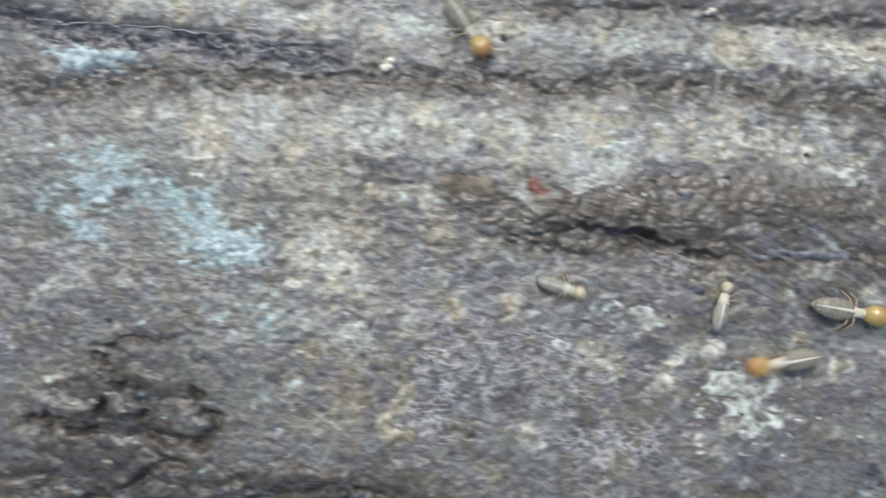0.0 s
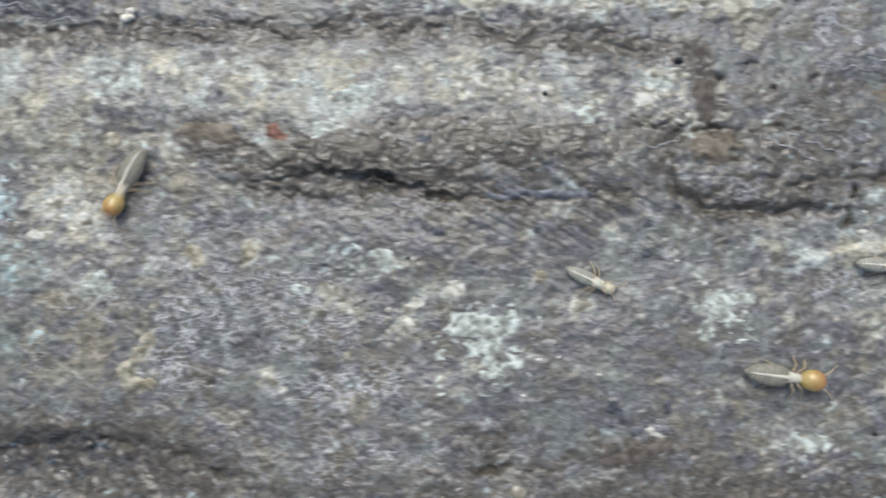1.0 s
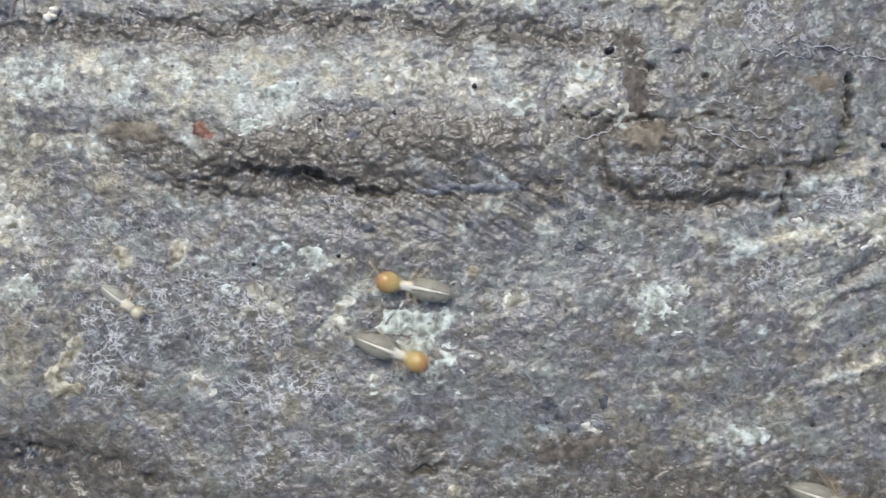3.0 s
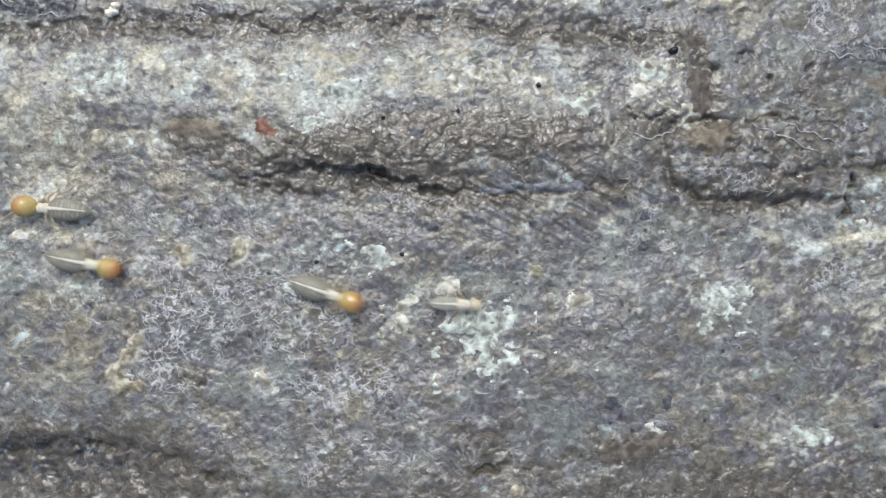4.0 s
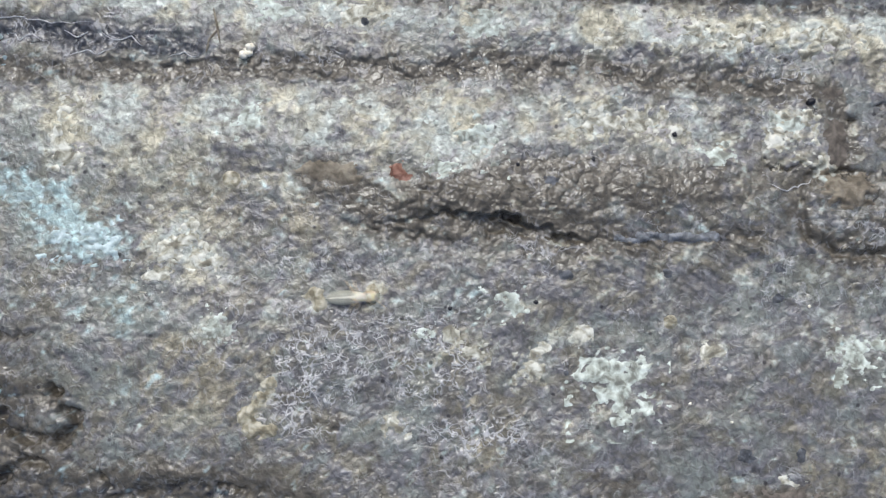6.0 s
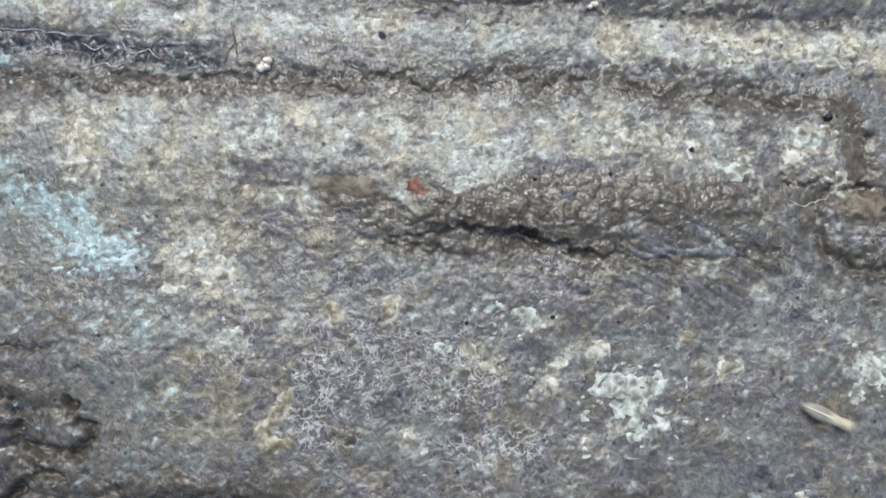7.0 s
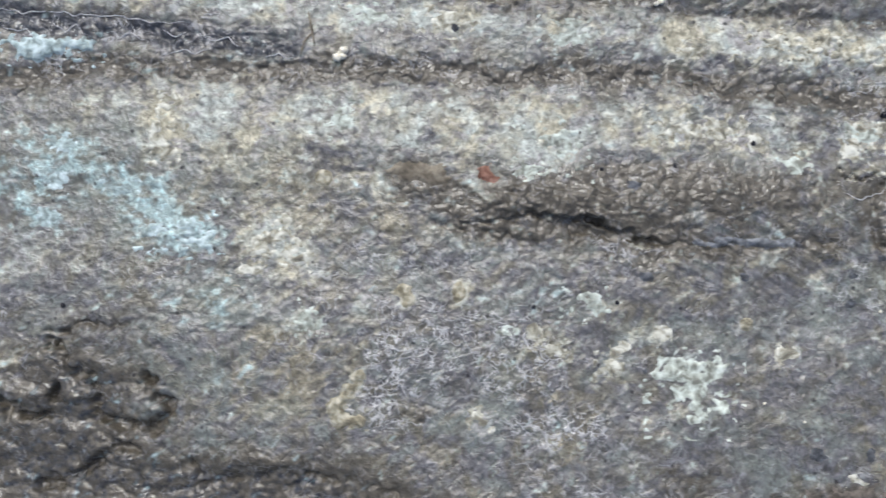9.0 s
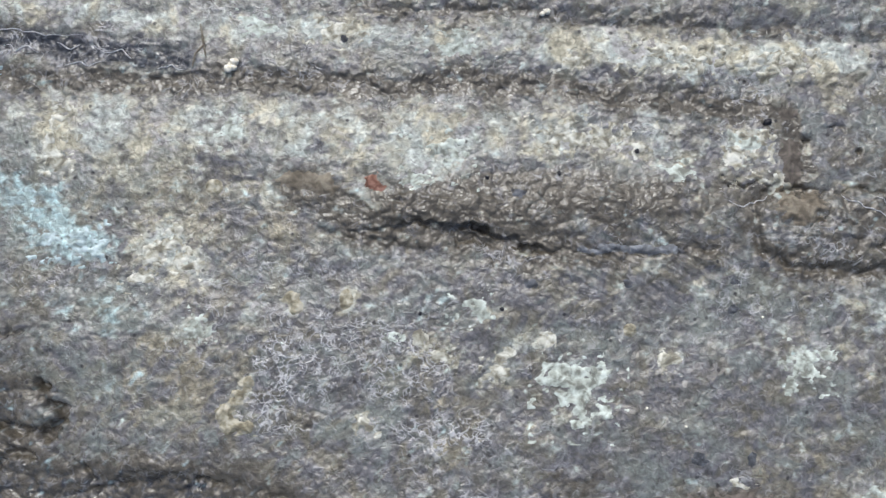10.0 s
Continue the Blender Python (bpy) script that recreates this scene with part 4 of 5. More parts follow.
crumb = bare("crumb", (-20.2, 19.2), "cream white crumb of three grains in a groove", "crumb", 0.05)
for k, (px, py, r) in enumerate(((0.28, 0.32, 0.34), (0.22, -0.08, 0.27), (-0.18, -0.22, 0.33), (-0.05, 0.12, 0.22))):
    part("grain", ball(r, r * 0.9, r * 0.85, (px, py, r * 0.7), 14, 0.35, k), CRUMB, crumb)

tagged(part("seed", ball(0.34, 0.26, 0.24, (0, 0, 0.14), 14, 0.4, 9), PITCH, at=sits((19.9, 15.8), 0.0, 15)), "tiny black seed lying on pale bark", "seed")
crust("rust_flake", [((-9.2, 10.7), 0.50, 0.55, 1.3), ((-8.6, 10.2), 0.55, 0.35, 0.9)], RUST, "small rusty red flake stuck on bark", "flake", "", 0.08, 31, 0.5, 0.22)
crust("resin_lump", [((-14.9, 10.6), 1.4, 0.75, 1.1), ((-12.8, 10.3), 1.4, 0.85, 1.1)], RESIN, "flat brown resin lump crusted on the bark", "resin", "resin lumps", 0.2, 32, 0.5, 0.30)
crust("resin_lump", [((22.2, 9.5), 1.7, 1.35, 1.25)], RESIN, "orange brown resin lump on a bark knot", "resin", "resin lumps", 0.3, 33, 0.5, 0.35)
crust("resin_lump", [((34.7, 13.2), 1.1, 0.7, 1.1)], RESIN, "small orange brown resin lump beside a crack", "resin", "resin lumps", 0.12, 44, 0.5, 0.30)
crust("bark_scale", [((21.6, 13.7), 0.85, 1.0, 1.2), ((21.7, 12.1), 0.75, 0.9, 1.2)], SCALE, "smooth dark brown bark scale, oblong and flat", "bark scale", "bark scales", 0.08, 34, 0.5, 0.22)
crust("bark_scale", [((21.4, 16.3), 0.75, 0.55, 1.1)], SCALE, "small dark brown bark scale on pale bark", "bark scale", "bark scales", 0.06, 42, 0.5, 0.30)
# a brown stain, built as a thin crust
crust("bark_scale", [((18.1, -11.6), 1.8, 0.5, 1.1), ((15.7, -12.4), 1.8, 0.6, 1.1)], SCALE, "thin reddish brown stained patch on grey bark", "bark scale", "bark scales", 0.05, 35, 0.5, 0.40)
crust("pebble", [((-21.0, 10.0), 0.6, 0.6, 1.6)], BUFF, "rounded buff pebble set in the bark", "pebble", "pebbles", 0.2, 36, 0.5, 0.1)
crust("pebble", [((-15.0, 1.9), 0.7, 0.6, 1.3), ((-14.6, 1.0), 0.45, 0.4, 1.3)], BUFF, "yellowish pebble with a pale tip in the bark", "pebble", "pebbles", 0.16, 37, 0.5, 0.25)
crust("pebble", [((-10.8, 1.9), 0.5, 0.75, 1.4)], BUFF, "small oblong buff pebble in the bark", "pebble", "pebbles", 0.10, 38, 0.5, 0.20)
crust("pebble", [((8.4, -14.9), 0.5, 0.45, 1.4)], BUFF, "small pale buff pebble in brown bark", "pebble", "pebbles", 0.2, 43, 0.5, 0.1)
crust("pebble", [((10.0, 0.2), 0.5, 0.5, 1.4)], BUFF, "small round buff pebble in the bark", "pebble", "pebbles", 0.16, 39, 0.5, 0.1)
crust("bark_curl", [((-17.9, -4.4), 0.5, 0.6, 1.1), ((-18.7, -5.6), 0.55, 0.7, 1.2), ((-19.6, -6.7), 0.6, 0.7, 1.3), ((-19.0, -7.6), 0.7, 0.45, 1.2), ((-17.8, -7.6), 0.6, 0.5, 1.2)], BUFF, "yellowish hooked curl of dead bark", "bark curl", "", 0.3, 40, 0.5, 0.30)
for k, (at, rx, ry) in enumerate((((2.7, 3.3), 0.55, 0.42), ((9.8, 3.6), 0.45, 0.4), ((19.7, 5.2), 0.5, 0.35), ((17.6, 3.9), 0.4, 0.22), ((17.5, 1.9), 0.5, 0.35), ((15.1, -8.9), 0.45, 0.5), ((18.8, -8.7), 0.4, 0.5), ((2.7, -3.4), 0.3, 0.2), ((1.6, 10.0), 0.5, 0.35), ((-11.8, 21.5), 0.42, 0.36))):
    crust("bark_fleck", [(at, rx, ry, 1.3)], SLATE, "small slate blue fleck of bark", "bark fleck", "bark flecks", 0.06, 90 + k, 0.6, 0.45)
for k, (at, r) in enumerate((((0.6, 1.5), 0.16), ((-5.4, 1.0), 0.15), ((10.3, 13.4), 0.17), ((4.6, 11.6), 0.14), ((-0.7, 11.2), 0.14), ((33.0, -10.5), 0.14), ((42.0, 12.8), 0.2), ((38.8, 8.7), 0.2), ((-39.7, 0.1), 0.16))):
    tagged(part("seed", ball(r * 1.2, r, r * 0.8, (0, 0, 0.05), 10, 0.5, 40 + k), PITCH, at=sits(at, 0.0, 40 * k)), "minute black speck of seed on bark", "seed", "black seeds")
crumb_b = bare("crumb", (3.4, 23.8), "white crumb of two grains above a groove", "crumb", 0.05)
for k, (px, py, r) in enumerate(((0.1, 0.05, 0.26), (-0.25, -0.12, 0.2))):
    part("grain", ball(r, r * 0.9, r * 0.85, (px, py, r * 0.7), 12, 0.35, 50 + k), CRUMB, crumb_b)
for k, at in enumerate(((14.0, -6.6), (11.2, -5.4), (19.6, 1.4))):
    tagged(part("sand_grain", ball(0.13, 0.10, 0.10, (0, 0, 0.08), 8, 0.3, 20 + k), CRUMB, at=sits(at, 0.0, 30 * k)), "tiny bright sand grain on the bark", "sand grain", "sand grains")


def strand(pts, radius, mat, name, label, category, lift=0.05, seed=0, group="", wiggle=0.0):
    """A thin tapering strand that follows the bark."""
    bm = bmesh.new()
    fine = []
    for (ax, ay), (bx, by) in zip(pts, pts[1:]):
        for k in range(8):
            t = k / 8
            fine.append((ax + (bx - ax) * t, ay + (by - ay) * t))
    fine.append(pts[-1])
    fine = [(px + wiggle * noise.noise(Vector((px * 1.6, py * 1.6, seed))), py + 1.6 * wiggle * noise.noise(Vector((px * 1.6, py * 1.6, seed + 50)))) for px, py in fine]
    hs = relief(np.array([p[0] for p in fine]), np.array([p[1] for p in fine]))[0]
    hs = np.convolve(np.pad(hs, 3, mode="edge"), np.ones(7) / 7, "valid")
    rings = []
    for k, ((px, py), hz) in enumerate(zip(fine, hs)):
        q = fine[min(k + 1, len(fine) - 1)]
        p = fine[max(k - 1, 0)]
        d = Vector((q[0] - p[0], q[1] - p[1], 0)).normalized()
        side = Vector((-d.y, d.x, 0))
        r = radius * (0.25 + 0.75 * math.sin(math.pi * (0.06 + 0.88 * k / (len(fine) - 1)))) * (1 + 0.3 * noise.noise(Vector((k * 0.7, seed, 0))))
        rings.append([bm.verts.new((Vector((px, py, hz + lift)) + side * r * math.cos(a) + Vector((0, 0, 1)) * r * math.sin(a)) * MM) for a in [math.tau * i / 7 for i in range(7)]])
    for a, b in zip(rings, rings[1:]):
        for i in range(7):
            bm.faces.new((a[i], a[(i + 1) % 7], b[(i + 1) % 7], b[i]))
    bm.faces.new(rings[0][::-1]), bm.faces.new(rings[-1])
    return tagged(part(name, bm, mat), label, category, group)


crust("wood_fibre", [((6.6, 6.0), 0.9, 0.3, 1.1), ((8.2, 6.2), 0.9, 0.34, 1.2), ((9.8, 6.1), 0.9, 0.34, 1.2), ((11.4, 6.1), 0.9, 0.36, 1.2), ((12.8, 6.2), 0.8, 0.36, 1.1)], FIBRE, "slate blue strip of wood fibre along the crack", "wood fibre", "", 0.12, 41, 0.62, 0.42)
THREAD = crust_material("pale_thread", (0.38, 0.38, 0.40), (0.50, 0.50, 0.52), (0.60, 0.60, 0.61))
# pale strands added for the white filigree of wet glints
for k, pts in enumerate((
        [(-46.4, 22.2), (-44.2, 21.8), (-42.3, 22.0), (-40.2, 21.8), (-37.2, 21.8), (-34.6, 21.4), (-31.7, 21.4)],
        [(-45.6, 20.9), (-44.8, 20.3), (-43.8, 20.6), (-43.2, 20.2)], [(-41.8, 21.1), (-40.9, 20.6), (-40.2, 21.0), (-39.4, 20.4)],
        [(-37.6, 20.7), (-36.8, 20.2), (-35.9, 20.6), (-35.0, 20.1)], [(-33.6, 20.8), (-32.6, 20.4), (-31.9, 20.7)], [(-30.9, 20.6), (-29.8, 20.1), (-28.6, 20.3), (-27.8, 19.7)],
        [(-33.0, 18.9), (-32.2, 19.3), (-31.0, 19.1), (-29.9, 19.5)], [(-25.9, 19.0), (-24.6, 19.2), (-23.6, 18.9)],
        [(25.2, 10.5), (25.8, 9.9), (26.7, 9.6), (27.9, 9.2), (28.5, 8.6), (29.4, 8.3)], [(27.5, 10.4), (28.4, 9.8), (29.2, 9.9), (29.9, 9.3), (31.0, 9.1)], [(17.0, 9.9), (18.0, 9.5), (19.0, 9.7), (20.0, 10.4)],
        [(29.0, 16.4), (29.6, 15.5), (30.6, 15.6), (31.3, 15.0), (32.2, 15.3), (33.4, 14.9)], [(33.0, 16.0), (34.0, 15.6), (35.0, 15.9), (35.8, 15.4), (37.0, 15.7)], [(36.9, 14.9), (38.2, 15.0), (39.8, 14.6), (41.6, 15.3)])):
    strand(pts, 0.045, THREAD, "pale_strand", "thin whitish strand added for a wet white line on the bark", "fungal thread", 0.06, 60 + k, "fungal threads", 0.16)
strand([(-22.7, 22.5), (-22.4, 21.2), (-22.1, 19.8)], 0.10, RESIN, "bark_splinter", "short brown bark splinter lying in a groove", "bark splinter", 0.02, 3)
strand([(-22.3, 20.9), (-22.9, 20.1), (-23.2, 19.2)], 0.10, RESIN, "bark_splinter", "short brown bark splinter lying in a groove", "bark splinter", 0.02, 4)


# ---- termites ----
def lathe(profile, seg=18):
    """A body along x from rows of (x, half width, half height, centre height), in mm."""
    bm = bmesh.new()
    rings = [[bm.verts.new((px * MM, w * math.cos(a) * MM, (zc + hh * math.sin(a)) * MM)) for a in [math.tau * i / seg for i in range(seg)]] for px, w, hh, zc in profile]
    for a, b in zip(rings, rings[1:]):
        for i in range(seg):
            bm.faces.new((a[i], a[(i + 1) % seg], b[(i + 1) % seg], b[i]))
    bm.faces.new(rings[0][::-1]), bm.faces.new(rings[-1])
    bmesh.ops.recalc_face_normals(bm, faces=bm.faces)
    return bm


def tube(pts, radii, seg=6):
    bm = bmesh.new()
    rings = []
    for k, p in enumerate(pts):
        d = (Vector(pts[min(k + 1, len(pts) - 1)]) - Vector(pts[max(k - 1, 0)])).normalized()
        u = d.cross(Vector((0.2, 0.1, 1))).normalized()
        v = d.cross(u)
        rings.append([bm.verts.new((Vector(p) + (u * math.cos(a) + v * math.sin(a)) * radii[k]) * MM) for a in [math.tau * i / seg for i in range(seg)]])
    for a, b in zip(rings, rings[1:]):
        for i in range(seg):
            bm.faces.new((a[i], a[(i + 1) % seg], b[(i + 1) % seg], b[i]))
    bm.faces.new(rings[0][::-1]), bm.faces.new(rings[-1])
    bmesh.ops.recalc_face_normals(bm, faces=bm.faces)
    return bm


LEGS = ((1.25, 38, 1), (0.95, 92, -1), (0.65, 136, 1))


def build_termite(big=True):
    """Head towards +x; its origin lies on the ground midway between head and tail."""
    k = 1.0 if big else 0.74
    root = new("termite")
    fat = 1.10 if big else 0.98
    def girth(u):
        return 0.72 * math.sin(math.pi * (0.10 + 0.82 * u) ** 0.80) ** 0.62 * math.sqrt(1 - u ** 8) if 0 < u < 1 else 0.05

    def slice_at(u, proud):
        w = girth(u) + proud
        return ((0.75 - 3.05 * u) * k, w * k * fat, w * 0.66 * k * fat, (0.62 + 0.10 * math.sin(math.pi * u)) * k)

    abdomen = part("abdomen", lathe([slice_at(i / 30, 0.0) for i in range(31)]), BELLY if big else SMOKE, root, "smoky translucent abdomen")
    for i in range(8):
        u = 0.13 + 0.098 * i
        part("tergite", lathe([slice_at(u, -0.03), slice_at(u + 0.008, 0.012), slice_at(u + 0.03, 0.022), slice_at(u + 0.056, 0.016), slice_at(u + 0.064, -0.03)]), PLATE if big else PALE_PLATE, abdomen)
    chest = [(1.62, 0.14, 0.13), (1.50, 0.30, 0.22), (1.32, 0.37, 0.27), (1.16, 0.31, 0.27), (1.02, 0.38, 0.31), (0.86, 0.36, 0.31), (0.70, 0.43, 0.33), (0.52, 0.42, 0.32), (0.34, 0.20, 0.20)]
    part("thorax", lathe([(x * k, w * k * (1 if big else 1.35), hh * k * (1 if big else 1.3), 0.70 * k) for x, w, hh in chest]), MILK, root, "milky white thorax")
    if big:
        skull = []
        for i in range(15):
            a = math.pi * i / 14
            w = max(0.03, math.sin(a)) * (0.76 + 0.06 * math.cos(a))
            skull.append((2.32 - 0.88 * math.cos(math.pi - a), w, w * 0.80, 0.80 - 0.10 * math.cos(math.pi - a)))
        head = part("head", lathe(skull, 20), AMBER, root, "round glossy amber head")
        part("mandible", ball(0.26, 0.30, 0.20, (3.02, 0, 0.62), 12, 0.3, 4), JAW, head)
    else:
        skull = []
        for i in range(11):
            a = math.pi * i / 10
            w = max(0.02, math.sin(a)) * 0.42
            skull.append((1.60 - 0.42 * math.cos(math.pi - a), w, w * 0.85, 0.55))
        head = part("head", lathe(skull, 16), PALE_HEAD, root, "small straw-coloured head")
    ridge = []
    for i in range(17):
        u = i / 16
        w = (0.14 - 0.105 * u) * (1.0 if 0 < i < 16 else 0.3)
        top = 0.66 * girth(0.03 + 0.88 * u) * fat + 0.645 + 0.10 * math.sin(math.pi * u)
        ridge.append(((0.75 - 2.75 * u) * k, w * k, 0.05 * k, top * k))
    part("dorsal_stripe", lathe(ridge, 10), STRIPE, root, "white stripe down the back")
    nose = (3.0 if big else 1.95 / 0.74) * k
    for s in (1, -1):
        base = Vector((nose - 0.25 * k, s * 0.26 * k, 0.78 * k))
        pts = [base + Vector((0.95 * u, s * (0.55 * u + 0.25 * u * u), 0.28 * math.sin(2.6 * u) - 0.25 * u)) * k * 1.25 for u in [i / 8 for i in range(9)]]
        part("antenna", tube(pts, [0.055 * k * (1 - 0.35 * i / 8) * (1.15 if i % 2 else 0.85) for i in range(9)]), LIMB, root)
    for x, ang, beat in LEGS:
        for s in (1, -1):
            reach = (1.35 if ang < 120 else 1.6) * k
            pts = [(0, 0, 0), (reach * 0.22, 0, 0.10 * k), (reach * 0.52, 0, 0.28 * k), (reach * 0.82, 0.05 * s, -0.30 * k), (reach, 0.08 * s, -0.56 * k), (reach * 1.13, 0.10 * s, -0.58 * k)]
            part("leg", tube(pts, [r * k for r in (0.085, 0.085, 0.06, 0.05, 0.035, 0.03)]), LIMB, root, "", pose(x * k * MM, s * 0.22 * k * MM, 0.58 * k * MM, 0, 0, s * ang))
    tagged(root, "termite with a round amber head and smoky abdomen, walking on bark" if big else "small slender pale termite with an ashen abdomen, walking on bark", "termite", "termites on the bark")
    return root


worker = build_termite(True)
slim = build_termite(False)
COLONY = [worker, copy_thing(worker, pose(0, 0, 0)), copy_thing(worker, pose(0, 0, 0)), copy_thing(worker, pose(0, 0, 0)), slim, copy_thing(worker, pose(0, 0, 0)), copy_thing(slim, pose(0, 0, 0)), copy_thing(slim, pose(0, 0, 0)), copy_thing(worker, pose(0, 0, 0)), copy_thing(worker, pose(0, 0, 0)), copy_thing(worker, pose(0, 0, 0)), copy_thing(worker, pose(0, 0, 0)), copy_thing(slim, pose(0, 0, 0))]



# ---- what moves ----
def on_bark(x, y, heading):
    return pose(x * MM, y * MM, ground(x, y) * MM, 0, 0, heading)


def stride(termite, phase):
    """Two tripods of legs swing in turn, ten steps a second."""
    legs = [o for o in termite.children if o.name.startswith("leg")]
    for i, leg in enumerate(legs):
        base = leg.matrix_basis.copy()
        sign = 1 if (i // 2 + i) % 2 == phase % 2 else -1
        rows = []
        for k in range(101):
            a = 15 * sign * (1 if k % 2 else -1)
            rows.append((k / 10, base @ pose(0, 0, 0, 0, 0, a)))
        walk(leg, rows)


def motions():
    walk(COLONY[0], [(0.00, on_bark(-14.7, 22.5, -55)), (0.10, on_bark(-14.8, 21.3, -80)), (0.20, on_bark(-15.0, 20.6, -83)), (0.30, on_bark(-15.2, 18.4, -93)), (0.40, on_bark(-15.4, 17.7, -97)), (0.50, on_bark(-16.3, 14.7, -103)), (0.60, on_bark(-15.7, 14.2, -114)), (0.70, on_bark(-18.4, 12.6, -126)), (0.80, on_bark(-17.1, 11.2, -113)), (0.90, on_bark(-19.5, 8.7, -131)), (1.00, on_bark(-19.5, 7.3, -115)), (1.10, on_bark(-19.5, 4.1, -96)), (1.20, on_bark(-19.5, 2.4, -109)), (1.30, on_bark(-22.0, 0.7, -144)), (1.40, on_bark(-21.1, 1.1, -147)), (1.50, on_bark(-18.1, 3.5, -150)), (1.60, on_bark(-16.3, 4.1, -90)), (1.70, on_bark(-15.2, 3.5, -49)), (1.80, on_bark(-14.0, 3.0, -7)), (1.90, on_bark(-9.7, 2.2, -42)), (2.00, on_bark(-6.3, 0.6, -35)), (2.10, on_bark(-1.2, -0.1, -5)), (2.20, on_bark(2.6, -0.6, -25)), (2.30, on_bark(6.9, -1.8, -10)), (2.40, on_bark(10.8, -3.4, -9)), (2.50, on_bark(15.0, -6.5, -37)), (2.60, on_bark(15.6, -7.5, -14)), (2.70, on_bark(19.8, -10.2, -19)), (3.10, on_bark(36.8, -16.1, -19)), (3.50, on_bark(53.8, -22.0, -19)), (3.90, on_bark(70.8, -28.0, -19)), (10.00, on_bark(71.3, -28.2, -19))])
    walk(COLONY[1], [(0.00, on_bark(-69.7, 10.2, -14)), (0.30, on_bark(-69.3, 10.1, -14)), (0.70, on_bark(-51.8, 5.7, -14)), (1.10, on_bark(-34.3, 1.4, -14)), (1.50, on_bark(-16.9, -3.0, 11)), (1.60, on_bark(-12.1, -2.8, 2)), (1.70, on_bark(-7.7, -1.1, 10)), (1.80, on_bark(-5.2, -0.6, 6)), (1.90, on_bark(-0.7, -0.8, 3)), (2.00, on_bark(2.8, 0.0, 6)), (2.10, on_bark(7.9, -1.7, -17)), (2.20, on_bark(10.8, -3.0, -26)), (2.30, on_bark(14.9, -4.6, -4)), (2.40, on_bark(18.2, -3.8, 4)), (2.50, on_bark(23.1, -2.6, 4)), (2.60, on_bark(26.7, -1.9, -1)), (2.70, on_bark(29.3, -3.9, -35)), (3.10, on_bark(46.2, -9.9, -19)), (3.50, on_bark(63.2, -15.8, -19)), (10.00, on_bark(63.7, -16.0, -19))])
    walk(COLONY[2], [(0.00, on_bark(60.2, 5.3, -163)), (1.30, on_bark(59.7, 5.1, -163)), (1.70, on_bark(42.5, -0.1, -164)), (1.80, on_bark(40.6, -1.5, -153)), (1.90, on_bark(37.0, -1.7, -169)), (2.00, on_bark(35.4, -2.1, -156)), (2.10, on_bark(33.2, -5.1, -146)), (2.20, on_bark(30.5, -5.9, -157)), (2.30, on_bark(26.5, -6.6, -164)), (2.40, on_bark(24.0, -6.4, -185)), (2.50, on_bark(21.3, -6.3, -189)), (2.60, on_bark(19.7, -5.6, -186)), (2.70, on_bark(15.3, -3.7, -201)), (3.00, on_bark(6.4, -0.9, -192)), (3.30, on_bark(-3.0, -0.4, -184)), (3.80, on_bark(-18.5, 0.8, -220)), (3.90, on_bark(-20.3, 3.5, -210)), (4.00, on_bark(-23.4, 4.8, -185)), (4.10, on_bark(-23.3, 4.7, -175)), (4.20, on_bark(-24.2, 3.9, -157)), (4.30, on_bark(-25.7, 3.1, -165)), (4.40, on_bark(-26.2, 3.4, -178)), (4.50, on_bark(-24.6, 3.4, -172)), (4.60, on_bark(-22.1, 3.9, -140)), (4.70, on_bark(-19.3, 4.5, -87)), (4.80, on_bark(-17.8, 4.5, -42)), (4.90, on_bark(-15.1, 3.8, -33)), (5.00, on_bark(-13.5, 1.6, -61)), (5.10, on_bark(-9.8, -2.5, -56)), (5.20, on_bark(-7.3, -3.7, -24)), (5.30, on_bark(-1.6, -5.5, -24)), (5.40, on_bark(0.6, -6.7, -26)), (5.50, on_bark(6.5, -7.7, -10)), (5.60, on_bark(11.0, -8.4, -12)), (5.70, on_bark(16.1, -6.9, 12)), (6.10, on_bark(33.1, -12.8, -19)), (6.50, on_bark(50.1, -18.8, -19)), (6.90, on_bark(67.1, -24.7, -19)), (10.00, on_bark(67.6, -24.9, -19))])
    walk(COLONY[3], [(0.00, on_bark(-71.7, 12.0, -14)), (1.20, on_bark(-71.3, 11.9, -14)), (1.60, on_bark(-53.8, 7.5, -14)), (2.00, on_bark(-36.3, 3.1, -14)), (2.40, on_bark(-18.9, -1.2, -8)), (2.50, on_bark(-13.8, -2.0, 8)), (2.60, on_bark(-11.5, -2.6, -13)), (2.70, on_bark(-6.4, -2.1, 19)), (3.00, on_bark(3.8, -5.0, -22)), (3.80, on_bark(31.2, -9.9, -45)), (4.20, on_bark(48.2, -15.9, -19)), (4.60, on_bark(65.2, -21.8, -19)), (10.00, on_bark(65.7, -22.0, -19))])
